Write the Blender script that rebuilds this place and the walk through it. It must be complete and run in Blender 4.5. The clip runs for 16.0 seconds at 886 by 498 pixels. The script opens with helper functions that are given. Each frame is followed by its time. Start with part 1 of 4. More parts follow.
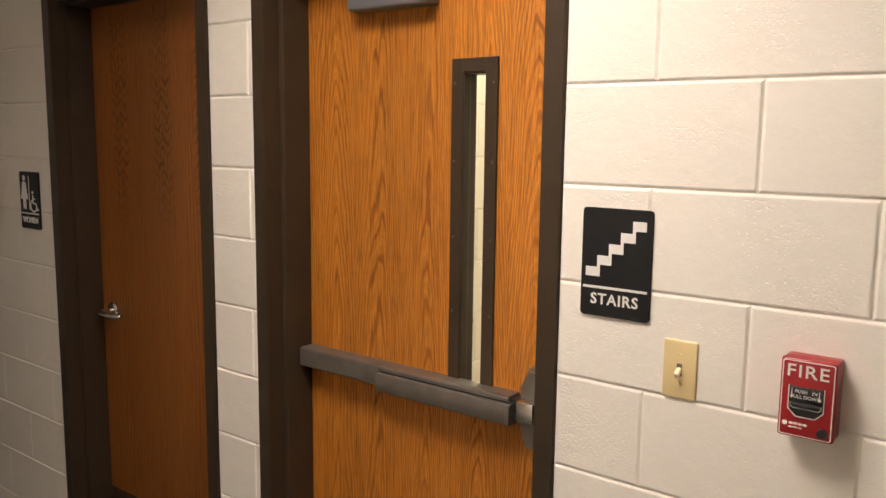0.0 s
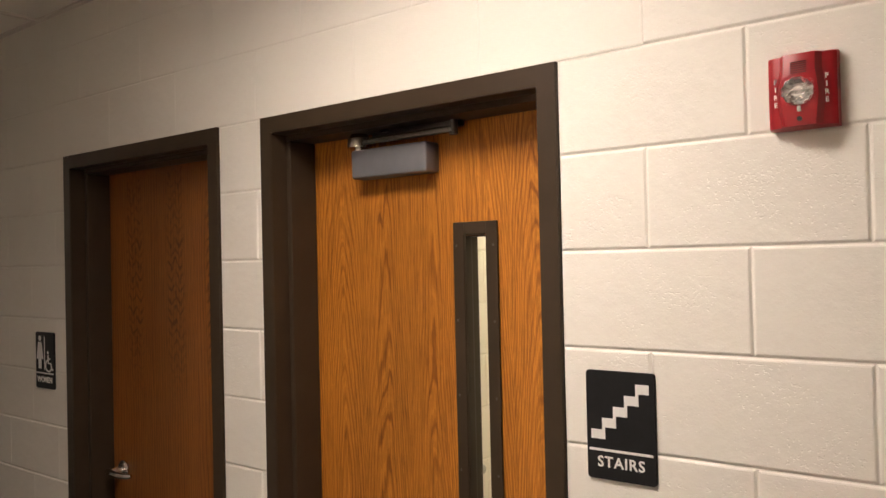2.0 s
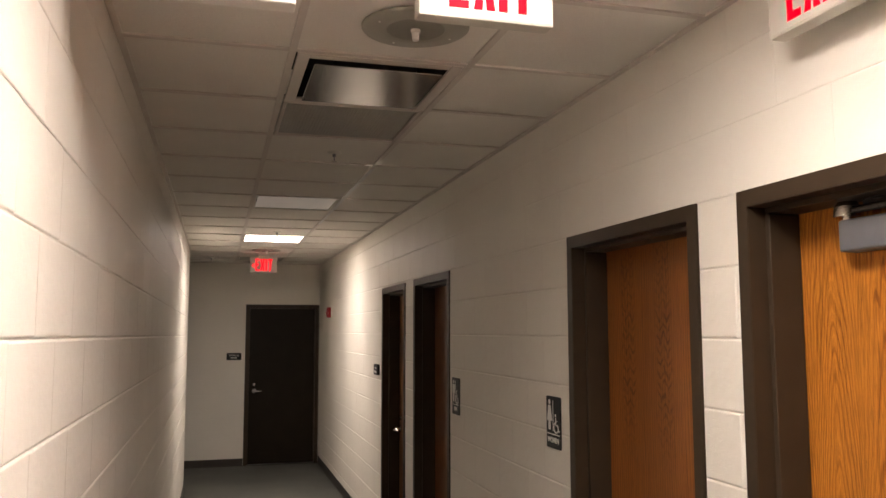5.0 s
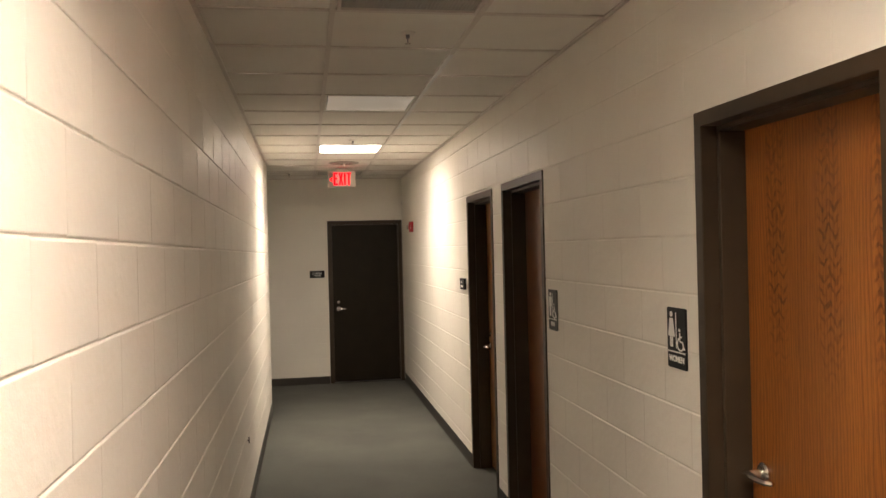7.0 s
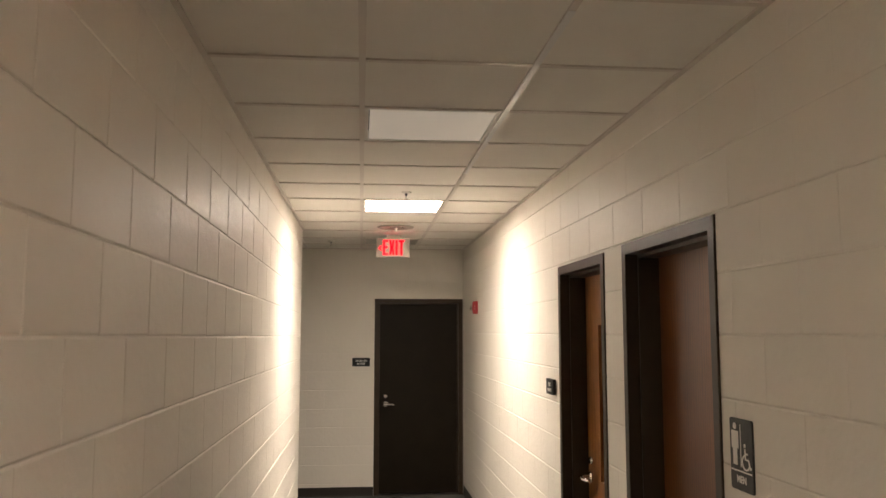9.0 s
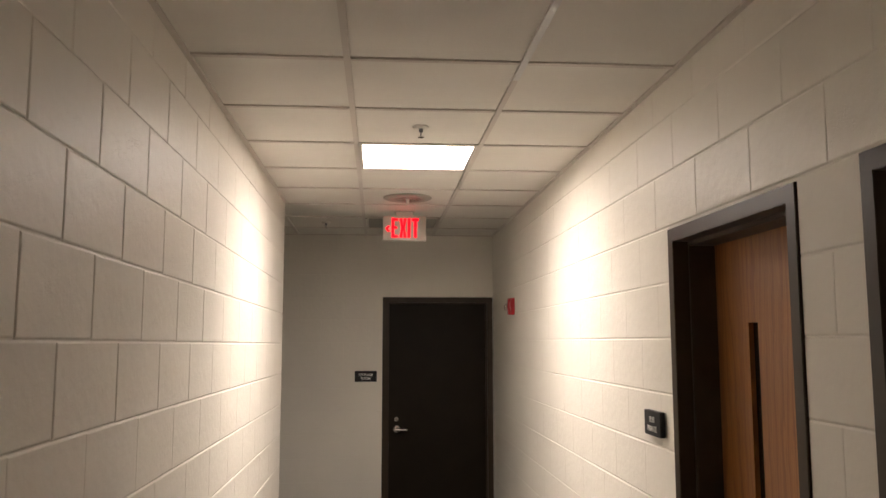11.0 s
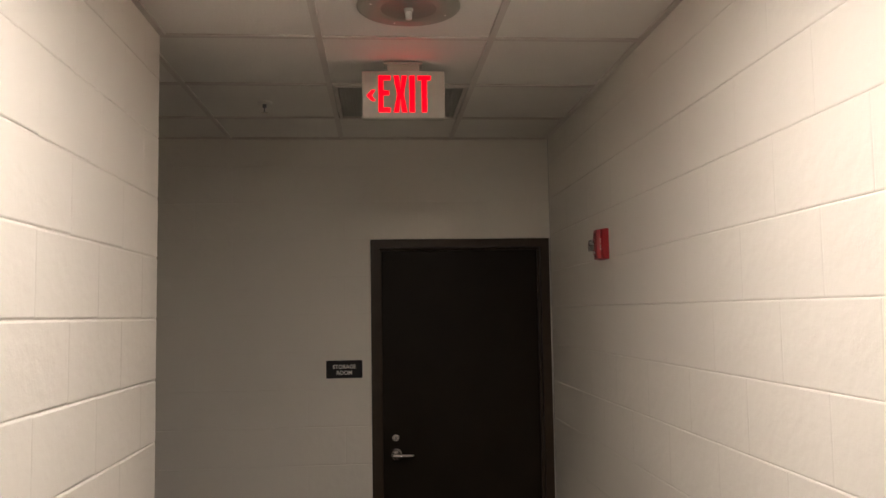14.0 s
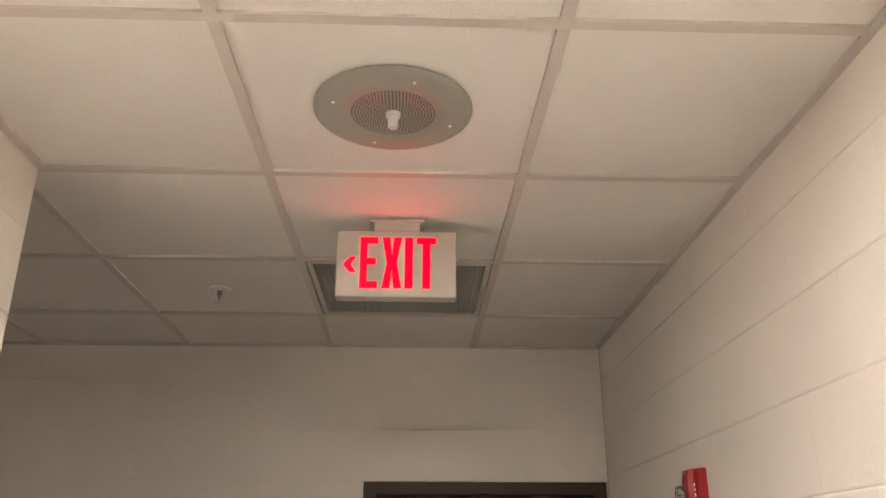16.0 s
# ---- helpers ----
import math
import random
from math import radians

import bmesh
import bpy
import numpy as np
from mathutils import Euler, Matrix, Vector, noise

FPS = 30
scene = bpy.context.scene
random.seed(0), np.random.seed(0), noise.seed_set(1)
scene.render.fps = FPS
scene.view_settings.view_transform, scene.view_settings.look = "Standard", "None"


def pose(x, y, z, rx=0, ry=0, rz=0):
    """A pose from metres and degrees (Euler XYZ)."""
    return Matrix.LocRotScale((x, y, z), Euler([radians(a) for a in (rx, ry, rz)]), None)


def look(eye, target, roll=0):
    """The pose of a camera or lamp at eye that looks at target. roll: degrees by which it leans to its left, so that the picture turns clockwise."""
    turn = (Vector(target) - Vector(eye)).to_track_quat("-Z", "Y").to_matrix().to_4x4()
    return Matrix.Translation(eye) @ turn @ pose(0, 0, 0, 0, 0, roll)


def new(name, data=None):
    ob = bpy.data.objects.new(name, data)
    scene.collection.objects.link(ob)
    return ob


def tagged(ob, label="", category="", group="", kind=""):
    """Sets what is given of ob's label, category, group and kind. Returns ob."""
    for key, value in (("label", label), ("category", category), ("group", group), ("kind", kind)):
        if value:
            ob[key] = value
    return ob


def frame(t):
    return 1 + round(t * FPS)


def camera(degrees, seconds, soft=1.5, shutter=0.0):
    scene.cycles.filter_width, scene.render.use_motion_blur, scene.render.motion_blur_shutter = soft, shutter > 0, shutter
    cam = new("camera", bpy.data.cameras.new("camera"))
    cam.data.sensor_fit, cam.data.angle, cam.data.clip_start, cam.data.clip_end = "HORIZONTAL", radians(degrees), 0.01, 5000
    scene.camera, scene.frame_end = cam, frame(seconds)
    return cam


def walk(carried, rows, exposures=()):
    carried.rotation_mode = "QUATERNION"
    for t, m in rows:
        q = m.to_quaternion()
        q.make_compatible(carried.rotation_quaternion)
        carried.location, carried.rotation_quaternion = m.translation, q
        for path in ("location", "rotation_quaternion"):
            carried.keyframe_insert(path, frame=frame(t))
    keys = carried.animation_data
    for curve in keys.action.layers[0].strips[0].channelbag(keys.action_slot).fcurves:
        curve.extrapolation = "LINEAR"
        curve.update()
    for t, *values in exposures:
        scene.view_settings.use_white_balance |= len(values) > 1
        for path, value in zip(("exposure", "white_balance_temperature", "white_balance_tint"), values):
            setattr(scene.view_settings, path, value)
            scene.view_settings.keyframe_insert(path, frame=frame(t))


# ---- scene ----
cam = camera(57.4, 16.0)
PATH = [
    (0, (-0.172, 0.194, 1.647), (-1.374, 1.769, 1.374), 0.7),
    (0.5, (-0.171, 0.198, 1.648), (-1.359, 1.774, 1.322), 0.2),
    (1, (-0.164, 0.2, 1.651), (-1.36, 1.774, 1.345), 0.0),
    (1.5, (-0.148, 0.191, 1.689), (-1.369, 1.765, 1.516), -0.9),
    (2, (-0.132, 0.176, 1.745), (-1.369, 1.748, 1.771), -1.3),
    (2.5, (-0.121, 0.157, 1.784), (-1.374, 1.705, 1.97), -1.4),
    (3, (-0.108, 0.139, 1.797), (-1.383, 1.641, 2.141), -1.4),
    (3.5, (-0.097, 0.115, 1.814), (-1.462, 1.51, 2.251), -2.0),
    (4, (-0.1, 0.173, 1.815), (-1.679, 1.321, 2.25), -2.0),
    (4.5, (-0.063, 0.248, 1.808), (-1.863, 1.039, 2.172), -0.9),
    (5, (-0.045, 0.296, 1.782), (-1.963, 0.828, 1.981), -0.1),
    (5.2, (-0.06, 0.308, 1.78), (-1.996, 0.793, 1.919), -0.3),
    (7.5, (-0.926, 0.434, 1.723), (-2.902, 0.743, 1.707), -0.9),
    (8, (-1.384, 0.478, 1.728), (-3.369, 0.724, 1.733), 0.3),
    (8.5, (-1.857, 0.469, 1.765), (-3.841, 0.691, 1.884), -0.3),
    (9, (-2.322, 0.518, 1.762), (-4.302, 0.717, 1.966), 0.0),
    (9.2, (-2.505, 0.527, 1.767), (-4.483, 0.717, 1.992), 0.2),
    (11.5, (-4.67, 0.664, 1.739), (-6.654, 0.807, 1.948), -0.1),
    (12, (-5.188, 0.693, 1.748), (-7.179, 0.821, 1.885), 0.2),
    (12.5, (-5.651, 0.679, 1.721), (-7.646, 0.794, 1.811), -0.5),
    (13, (-6.086, 0.671, 1.705), (-8.081, 0.791, 1.784), -0.8),
    (13.5, (-6.572, 0.7, 1.711), (-8.565, 0.831, 1.82), -0.5),
    (14, (-7.054, 0.719, 1.734), (-9.042, 0.875, 1.887), -0.9),
    (14.5, (-7.5, 0.802, 1.744), (-9.478, 0.943, 2.002), -0.5),
    (15, (-7.833, 0.84, 1.784), (-9.78, 0.948, 2.228), -0.2),
    (15.5, (-8.03, 0.847, 1.818), (-9.929, 0.933, 2.44), -0.3),
    (16, (-8.097, 0.868, 1.825), (-9.96, 0.936, 2.548), 0.0),
]
EXPOSURES = [(0, -0.35, 6650, 11), (1.5, -0.35, 6650, 12), (2, -0.63, 6650, 12), (2.5, -0.77, 6550, 12), (3.5, -0.79, 6500, 11), (4.5, -0.47, 6650, 13), (5, -0.1, 6600, 13), (7.5, 0.59, 7000, 9), (8, 0.65, 7000, 9),
             (8.5, 0.64, 7050, 9), (9, 0.69, 6800, 10), (11.5, 0.01, 6450, 12), (12.5, -0.43, 6250, 14), (13, -0.54, 6350, 13), (14, -0.28, 6400, 12), (14.5, 0.12, 6550, 14), (15, 0.67, 6650, 17), (16, 0.9, 6350, 13)]
walk(cam, [(t, look(eye, target, roll)) for t, eye, target, roll in PATH], EXPOSURES)

# ---- light ----
# An interior without windows: lit by the ceiling troffers and, faintly, by the exit signs.
world = bpy.data.worlds.new("world")
world.use_nodes = True
world.node_tree.nodes["Background"].inputs[0].default_value = (0.02, 0.02, 0.02, 1)
scene.world = world
PRISM = 0.15           # how much light a prismatic sheet lets through straight down; less at low angles
LAMP = 69.0 / PRISM    # radiance behind the sheet of a lit troffer
LAMP_COLOR = (1.0, 0.89, 0.80)
EXIT_GLOW = 2.4

# ---- plan, in metres ----
R, L, WEST, EAST, CEIL = 1.679, -0.033, -11.548, 3.2, 2.70
FLOOR = -0.045
HALL_X, HALL_Y = -9.86, -3.4      # the side hall at the end: its near corner, and how far it goes
GX, GY, PX, PY = -9.863, 0.512, 0.5992, 0.612   # ceiling grid: a crossing and the pitches
THICK = 0.2
TOP = CEIL + 0.15      # walls go on above the hung ceiling


# ---- materials ----
def material(name, color=(0.8, 0.8, 0.8), rough=0.5, metal=0.0):
    m = bpy.data.materials.new(name)
    m.use_nodes = True
    b = m.node_tree.nodes["Principled BSDF"]
    b.inputs["Base Color"].default_value = (*color, 1)
    b.inputs["Roughness"].default_value = rough
    b.inputs["Metallic"].default_value = metal
    return m


def node(m, kind, **values):
    n = m.node_tree.nodes.new(kind)
    for key, v in values.items():
        if key == "op":
            n.operation = v
        elif key == "blend":
            n.blend_type, n.data_type = v, "RGBA"
        else:
            n.inputs[key].default_value = v
    return n


def wire(m, a, out, b, inp):
    m.node_tree.links.new(a.outputs[out], b.inputs[inp])


def coords(m, scale, where="Position"):
    """Coordinates in metres times a scale for each axis: Position is the world's, Object the thing's own."""
    src = node(m, "ShaderNodeNewGeometry") if where == "Position" else node(m, "ShaderNodeTexCoord")
    mul = node(m, "ShaderNodeVectorMath", op="MULTIPLY")
    mul.inputs[1].default_value = scale
    wire(m, src, where, mul, 0)
    return mul


def noise_at(m, scale, detail=2.0, where="Position", rough=0.5):
    c = coords(m, scale, where)
    n = node(m, "ShaderNodeTexNoise", Scale=1.0, Detail=detail, Roughness=rough)
    wire(m, c, 0, n, "Vector")
    return n


def ramp(m, src, out, stops):
    r = m.node_tree.nodes.new("ShaderNodeValToRGB")
    e = r.color_ramp.elements
    e[0].position, e[0].color = stops[0][0], (*stops[0][1], 1)
    e[1].position, e[1].color = stops[-1][0], (*stops[-1][1], 1)
    for p, c in stops[1:-1]:
        x = e.new(p)
        x.color = (*c, 1)
    wire(m, src, out, r, "Fac")
    return r


def bump(m, src, out, strength, distance=0.002, below=None):
    b = node(m, "ShaderNodeBump", Strength=strength, Distance=distance)
    wire(m, src, out, b, "Height")
    if below:
        wire(m, below, "Normal", b, "Normal")
    wire(m, b, "Normal", m.node_tree.nodes["Principled BSDF"], "Normal")
    return b


def tinted(m, base, src, out, spread):
    """Base colour times a factor between 1 - spread and 1 + spread driven by src."""
    mr = node(m, "ShaderNodeMapRange")
    mr.inputs["From Min"].default_value, mr.inputs["From Max"].default_value = 0.3, 0.7
    mr.inputs["To Min"].default_value, mr.inputs["To Max"].default_value = 1 - spread, 1 + spread
    wire(m, src, out, mr, "Value")
    mul = node(m, "ShaderNodeVectorMath", op="SCALE")
    mul.inputs[0].default_value = base
    wire(m, mr, "Result", mul, "Scale")
    wire(m, mul, "Vector", m.node_tree.nodes["Principled BSDF"], "Base Color")
    return mul


WALL_PAINT = (0.83, 0.788, 0.712)


def painted_block(name, gloss, least=0.0, most=0.0):
    """Thick semi-gloss paint over concrete block: orange-peel, pits, block-to-block difference in coarseness."""
    m = material(name, WALL_PAINT, 0.42)
    m.node_tree.nodes["Principled BSDF"].inputs["Specular IOR Level"].default_value = 0.3
    big = noise_at(m, (1.3, 1.3, 1.3), 3)
    tinted(m, WALL_PAINT, big, "Fac", 0.035)
    fine = noise_at(m, (190, 190, 190), 2, rough=0.6)
    mid = noise_at(m, (26, 26, 26), 3)
    b1 = bump(m, mid, "Fac", 0.33, 0.0055)
    b2 = bump(m, fine, "Fac", 0.22, 0.0012, b1)
    if most:
        # open pores, in loose clusters
        spots = noise_at(m, (150, 150, 180), 1.0, rough=0.5)
        cluster = noise_at(m, (8, 8, 12), 2)
        lift = node(m, "ShaderNodeMath", op="MULTIPLY_ADD")
        lift.inputs[1].default_value = 0.55
        wire(m, cluster, "Fac", lift, 0)
        wire(m, spots, "Fac", lift, 2)
        pit = ramp(m, lift, 0, [(0.53, (0, 0, 0)), (0.61, (1, 1, 1))])
        info = node(m, "ShaderNodeObjectInfo")
        coarse = node(m, "ShaderNodeMapRange")
        coarse.inputs["From Min"].default_value, coarse.inputs["To Min"].default_value = 0.2, least
        coarse.inputs["To Max"].default_value = most
        wire(m, info, "Random", coarse, "Value")
        b3 = bump(m, pit, "Color", 0.6, 0.0035, b2)
        wire(m, coarse, "Result", b3, "Strength")
    rr = ramp(m, mid, "Fac", [(0.3, (gloss,) * 3), (0.7, (gloss + 0.1,) * 3)])
    wire(m, rr, "Color", m.node_tree.nodes["Principled BSDF"], "Roughness")
    return m


def oak(name, light, mid, dark, shift, contrast, bands=330.0, sway=95.0, chevrons=False, leaves=0.0):
    """Plain-sliced oak veneer: cathedral bands with fine pores, upright."""
    m = material(name, mid, 0.38)
    warp = noise_at(m, (5.5, 5.5, 0.75), 2.5, "Object")
    sep = node(m, "ShaderNodeSeparateXYZ")
    c = coords(m, (1, 1, 1), "Object")
    wire(m, c, 0, sep, 0)
    a = node(m, "ShaderNodeMath", op="MULTIPLY_ADD")
    a.inputs[1].default_value, a.inputs[2].default_value = bands, shift
    wire(m, sep, "X", a, 0)
    if leaves:
        # book-matched leaves, each cut flat through the rings of a tapering log
        u = node(m, "ShaderNodeMath", op="PINGPONG")
        u.inputs[1].default_value = leaves
        wire(m, sep, "X", u, 0)
        uu = node(m, "ShaderNodeMath", op="MULTIPLY")
        wire(m, u, 0, uu, 0)
        wire(m, u, 0, uu, 1)
        rr = node(m, "ShaderNodeMath", op="ADD")
        rr.inputs[1].default_value = 0.0011
        wire(m, uu, 0, rr, 0)
        radius = node(m, "ShaderNodeMath", op="SQRT")
        wire(m, rr, 0, radius, 0)
        taper = node(m, "ShaderNodeMath", op="MULTIPLY_ADD")
        taper.inputs[1].default_value = 0.05
        wire(m, sep, "Z", taper, 0)
        which = node(m, "ShaderNodeMath", op="MULTIPLY")
        which.inputs[1].default_value = 0.5 / leaves
        wire(m, sep, "X", which, 0)
        leaf_number = node(m, "ShaderNodeMath", op="ROUND")
        wire(m, which, 0, leaf_number, 0)
        own = node(m, "ShaderNodeMath", op="MULTIPLY_ADD")
        own.inputs[1].default_value = 0.0173
        wire(m, leaf_number, 0, own, 0)
        wire(m, radius, 0, own, 2)
        wire(m, own, 0, taper, 2)
        wire(m, taper, 0, a, 0)
    b = node(m, "ShaderNodeMath", op="MULTIPLY_ADD")
    b.inputs[1].default_value = sway
    wire(m, warp, "Fac", b, 0)
    wire(m, a, 0, b, 2)
    jit = noise_at(m, (60, 60, 9), 3, "Object")
    b2 = node(m, "ShaderNodeMath", op="MULTIPLY_ADD")
    b2.inputs[1].default_value = 5.0
    wire(m, jit, "Fac", b2, 0)
    wire(m, b, 0, b2, 2)
    s = node(m, "ShaderNodeMath", op="SINE")
    wire(m, b2, 0, s, 0)
    f = node(m, "ShaderNodeMapRange")
    f.inputs["From Min"].default_value = -1.0
    wire(m, s, 0, f, "Value")
    plain = ramp(m, f, "Result", [(0.0, mid), (1.0, light)])
    lined = ramp(m, f, "Result", [(0.0, dark), (0.05, dark), (0.26, mid), (1.0, light)])
    faint = noise_at(m, (16, 16, 2.2), 2, "Object")
    often = ramp(m, faint, "Fac", [(0.32, (0.12, 0.12, 0.12)), (0.6, (1, 1, 1))])
    col = node(m, "ShaderNodeMix", blend="MIX")
    wire(m, often, "Color", col, 0)
    wire(m, plain, "Color", col, 6)
    wire(m, lined, "Color", col, 7)
    # thin secondary lines between the bold ones
    thin = node(m, "ShaderNodeMath", op="MULTIPLY")
    thin.inputs[1].default_value = 2.7
    wire(m, b2, 0, thin, 0)
    thin_s = node(m, "ShaderNodeMath", op="SINE")
    wire(m, thin, 0, thin_s, 0)
    thin_r = ramp(m, thin_s, 0, [(0.0, (0.86, 0.81, 0.74)), (0.4, (1, 1, 1))])
    lines = node(m, "ShaderNodeMix", blend="MULTIPLY")
    lines.inputs[0].default_value = 0.8
    wire(m, col, 2, lines, 6)
    wire(m, thin_r, "Color", lines, 7)
    pores = noise_at(m, (650, 650, 16), 2, "Object", 0.7)
    pr = ramp(m, pores, "Fac", [(0.36, (0.55, 0.5, 0.45)), (0.5, (1, 1, 1))])
    mx = node(m, "ShaderNodeMix", blend="MULTIPLY")
    mx.inputs[0].default_value = contrast
    wire(m, lines, 2, mx, 6)
    wire(m, pr, "Color", mx, 7)
    # short darker streaks between the rings
    streaks = noise_at(m, (210, 210, 6.5), 3, "Object", 0.65)
    sr = ramp(m, streaks, "Fac", [(0.34, (0.68, 0.62, 0.56)), (0.52, (1, 1, 1))])
    streaked = node(m, "ShaderNodeMix", blend="MULTIPLY")
    streaked.inputs[0].default_value = contrast
    wire(m, mx, 2, streaked, 6)
    wire(m, sr, "Color", streaked, 7)
    mx = streaked
    if chevrons:
        # V-shaped flecks in upright strips, as where the veneer cuts a wavy grain
        from_mid = node(m, "ShaderNodeMath", op="SUBTRACT")
        from_mid.inputs[1].default_value = 0.485
        wire(m, sep, "X", from_mid, 0)
        tooth = node(m, "ShaderNodeMath", op="PINGPONG")
        tooth.inputs[1].default_value = 0.025
        wire(m, from_mid, 0, tooth, 0)
        steep = node(m, "ShaderNodeMath", op="MULTIPLY")
        steep.inputs[1].default_value = 190.0
        wire(m, tooth, 0, steep, 0)
        run = node(m, "ShaderNodeMath", op="MULTIPLY_ADD")
        run.inputs[1].default_value = 155.0
        wire(m, sep, "Z", run, 0)
        wire(m, steep, 0, run, 2)
        rough_run = node(m, "ShaderNodeMath", op="MULTIPLY_ADD")
        rough_run.inputs[1].default_value = 9.0
        wave_jit = noise_at(m, (22, 22, 30), 2.5, "Object")
        wire(m, wave_jit, "Fac", rough_run, 0)
        wire(m, run, 0, rough_run, 2)
        wave = node(m, "ShaderNodeMath", op="SINE")
        wire(m, rough_run, 0, wave, 0)
        fleck = ramp(m, wave, 0, [(0.1, (0.0, 0.0, 0.0)), (0.7, (1, 1, 1))])
        # three upright strips, in the upper part of the leaf
        strips = None
        for centre in (0.228, 0.485, 0.715):
            off = node(m, "ShaderNodeMath", op="SUBTRACT")
            off.inputs[1].default_value = centre
            wire(m, sep, "X", off, 0)
            away = node(m, "ShaderNodeMath", op="ABSOLUTE")
            wire(m, off, 0, away, 0)
            if strips:
                least = node(m, "ShaderNodeMath", op="MINIMUM")
                wire(m, strips, 0, least, 0)
                wire(m, away, 0, least, 1)
                away = least
            strips = away
        strip = ramp(m, strips, 0, [(0.038, (1, 1, 1)), (0.062, (0, 0, 0))])
        half = node(m, "ShaderNodeMath", op="MULTIPLY")
        half.inputs[1].default_value = 0.5
        wire(m, sep, "Z", half, 0)
        height = ramp(m, half, 0, [(0.62, (0, 0, 0)), (0.77, (1, 1, 1)), (0.9, (1, 1, 1)), (1.0, (0.6, 0.6, 0.6))])
        mask = node(m, "ShaderNodeMath", op="MULTIPLY")
        wire(m, strip, "Color", mask, 0)
        wire(m, height, "Color", mask, 1)
        gaps = noise_at(m, (55, 55, 25), 2, "Object")
        gap = ramp(m, gaps, "Fac", [(0.36, (0.15, 0.15, 0.15)), (0.58, (1, 1, 1))])
        broken = node(m, "ShaderNodeMath", op="MULTIPLY")
        wire(m, mask, 0, broken, 0)
        wire(m, gap, "Color", broken, 1)
        mask = broken
        both = node(m, "ShaderNodeMath", op="MULTIPLY")
        wire(m, fleck, "Color", both, 0)
        wire(m, mask, 0, both, 1)
        tone = ramp(m, both, 0, [(0.0, (1, 1, 1)), (1.0, (0.46, 0.38, 0.31))])
        mx3 = node(m, "ShaderNodeMix", blend="MULTIPLY")
        mx3.inputs[0].default_value = 1.0
        wire(m, mx, 2, mx3, 6)
        wire(m, tone, "Color", mx3, 7)
        mx = mx3
    broad = noise_at(m, (3.0, 3.0, 0.5), 2, "Object")
    br = ramp(m, broad, "Fac", [(0.3, (0.82, 0.8, 0.78)), (0.7, (1.08, 1.06, 1.04))])
    mx2 = node(m, "ShaderNodeMix", blend="MULTIPLY")
    mx2.inputs[0].default_value = 1.0
    wire(m, mx, 2, mx2, 6)
    wire(m, br, "Color", mx2, 7)
    wire(m, mx2, 2, m.node_tree.nodes["Principled BSDF"], "Base Color")
    bump(m, pores, "Fac", 0.12, 0.0006)
    return m


def speckled(name, color, rough, spread, scale, bump_strength, bump_scale, metal=0.0, distance=0.001):
    m = material(name, color, rough, metal)
    n = noise_at(m, (scale,) * 3, 4)
    tinted(m, color, n, "Fac", spread)
    f = noise_at(m, (bump_scale,) * 3, 3)
    bump(m, f, "Fac", bump_strength, distance)
    return m


def carpet_material():
    m = material("carpet", (0.15, 0.155, 0.15), 0.95)
    big = noise_at(m, (1.6, 1.6, 1.6), 4)
    fine = noise_at(m, (260, 260, 260), 2)
    r1 = ramp(m, big, "Fac", [(0.3, (0.083, 0.084, 0.073)), (0.7, (0.115, 0.115, 0.099))])
    r2 = ramp(m, fine, "Fac", [(0.3, (0.55, 0.55, 0.55)), (0.7, (1.3, 1.3, 1.3))])
    mx = node(m, "ShaderNodeMix", blend="MULTIPLY")
    mx.inputs[0].default_value = 1.0
    wire(m, r1, "Color", mx, 6)
    wire(m, r2, "Color", mx, 7)
    wire(m, mx, 2, m.node_tree.nodes["Principled BSDF"], "Base Color")
    bump(m, fine, "Fac", 0.6, 0.004)
    return m


def tile_material():
    """Mineral-fibre ceiling tile: fine fissures and pinholes."""
    m = material("ceiling_tile", (0.82, 0.785, 0.725), 0.9)
    big = noise_at(m, (2.5, 2.5, 2.5), 3)
    tinted(m, (0.82, 0.785, 0.725), big, "Fac", 0.03)
    c = coords(m, (140, 190, 140))
    v = node(m, "ShaderNodeTexVoronoi", Scale=1.0)
    wire(m, c, 0, v, "Vector")
    pit = ramp(m, v, "Distance", [(0.05, (0, 0, 0)), (0.3, (1, 1, 1))])
    b1 = bump(m, pit, "Color", 0.35, 0.002)
    f = noise_at(m, (90, 90, 90), 4)
    bump(m, f, "Fac", 0.4, 0.003, b1)
    return m


def glowing(name, color, strength):
    m = material(name, color, 0.4)
    b = m.node_tree.nodes["Principled BSDF"]
    b.inputs["Emission Color"].default_value = (*color, 1)
    b.inputs["Emission Strength"].default_value = strength
    return m


def lens_material(name, color, strength):
    """A glowing panel under a prismatic sheet, which lets less light out at low angles."""
    m = glowing(name, color, strength)
    b = m.node_tree.nodes["Principled BSDF"]
    b.inputs["Coat Weight"].default_value = 1.0
    b.inputs["Coat Roughness"].default_value = 0.3
    b.inputs["Coat IOR"].default_value = 1.5
    b.inputs["Coat Tint"].default_value = (PRISM, PRISM, PRISM, 1)
    return m


def glass(name, tint=(1, 1, 1), rough=0.02):
    m = material(name, tint, rough)
    b = m.node_tree.nodes["Principled BSDF"]
    b.inputs["Transmission Weight"].default_value = 1.0
    b.inputs["IOR"].default_value = 1.45
    return m


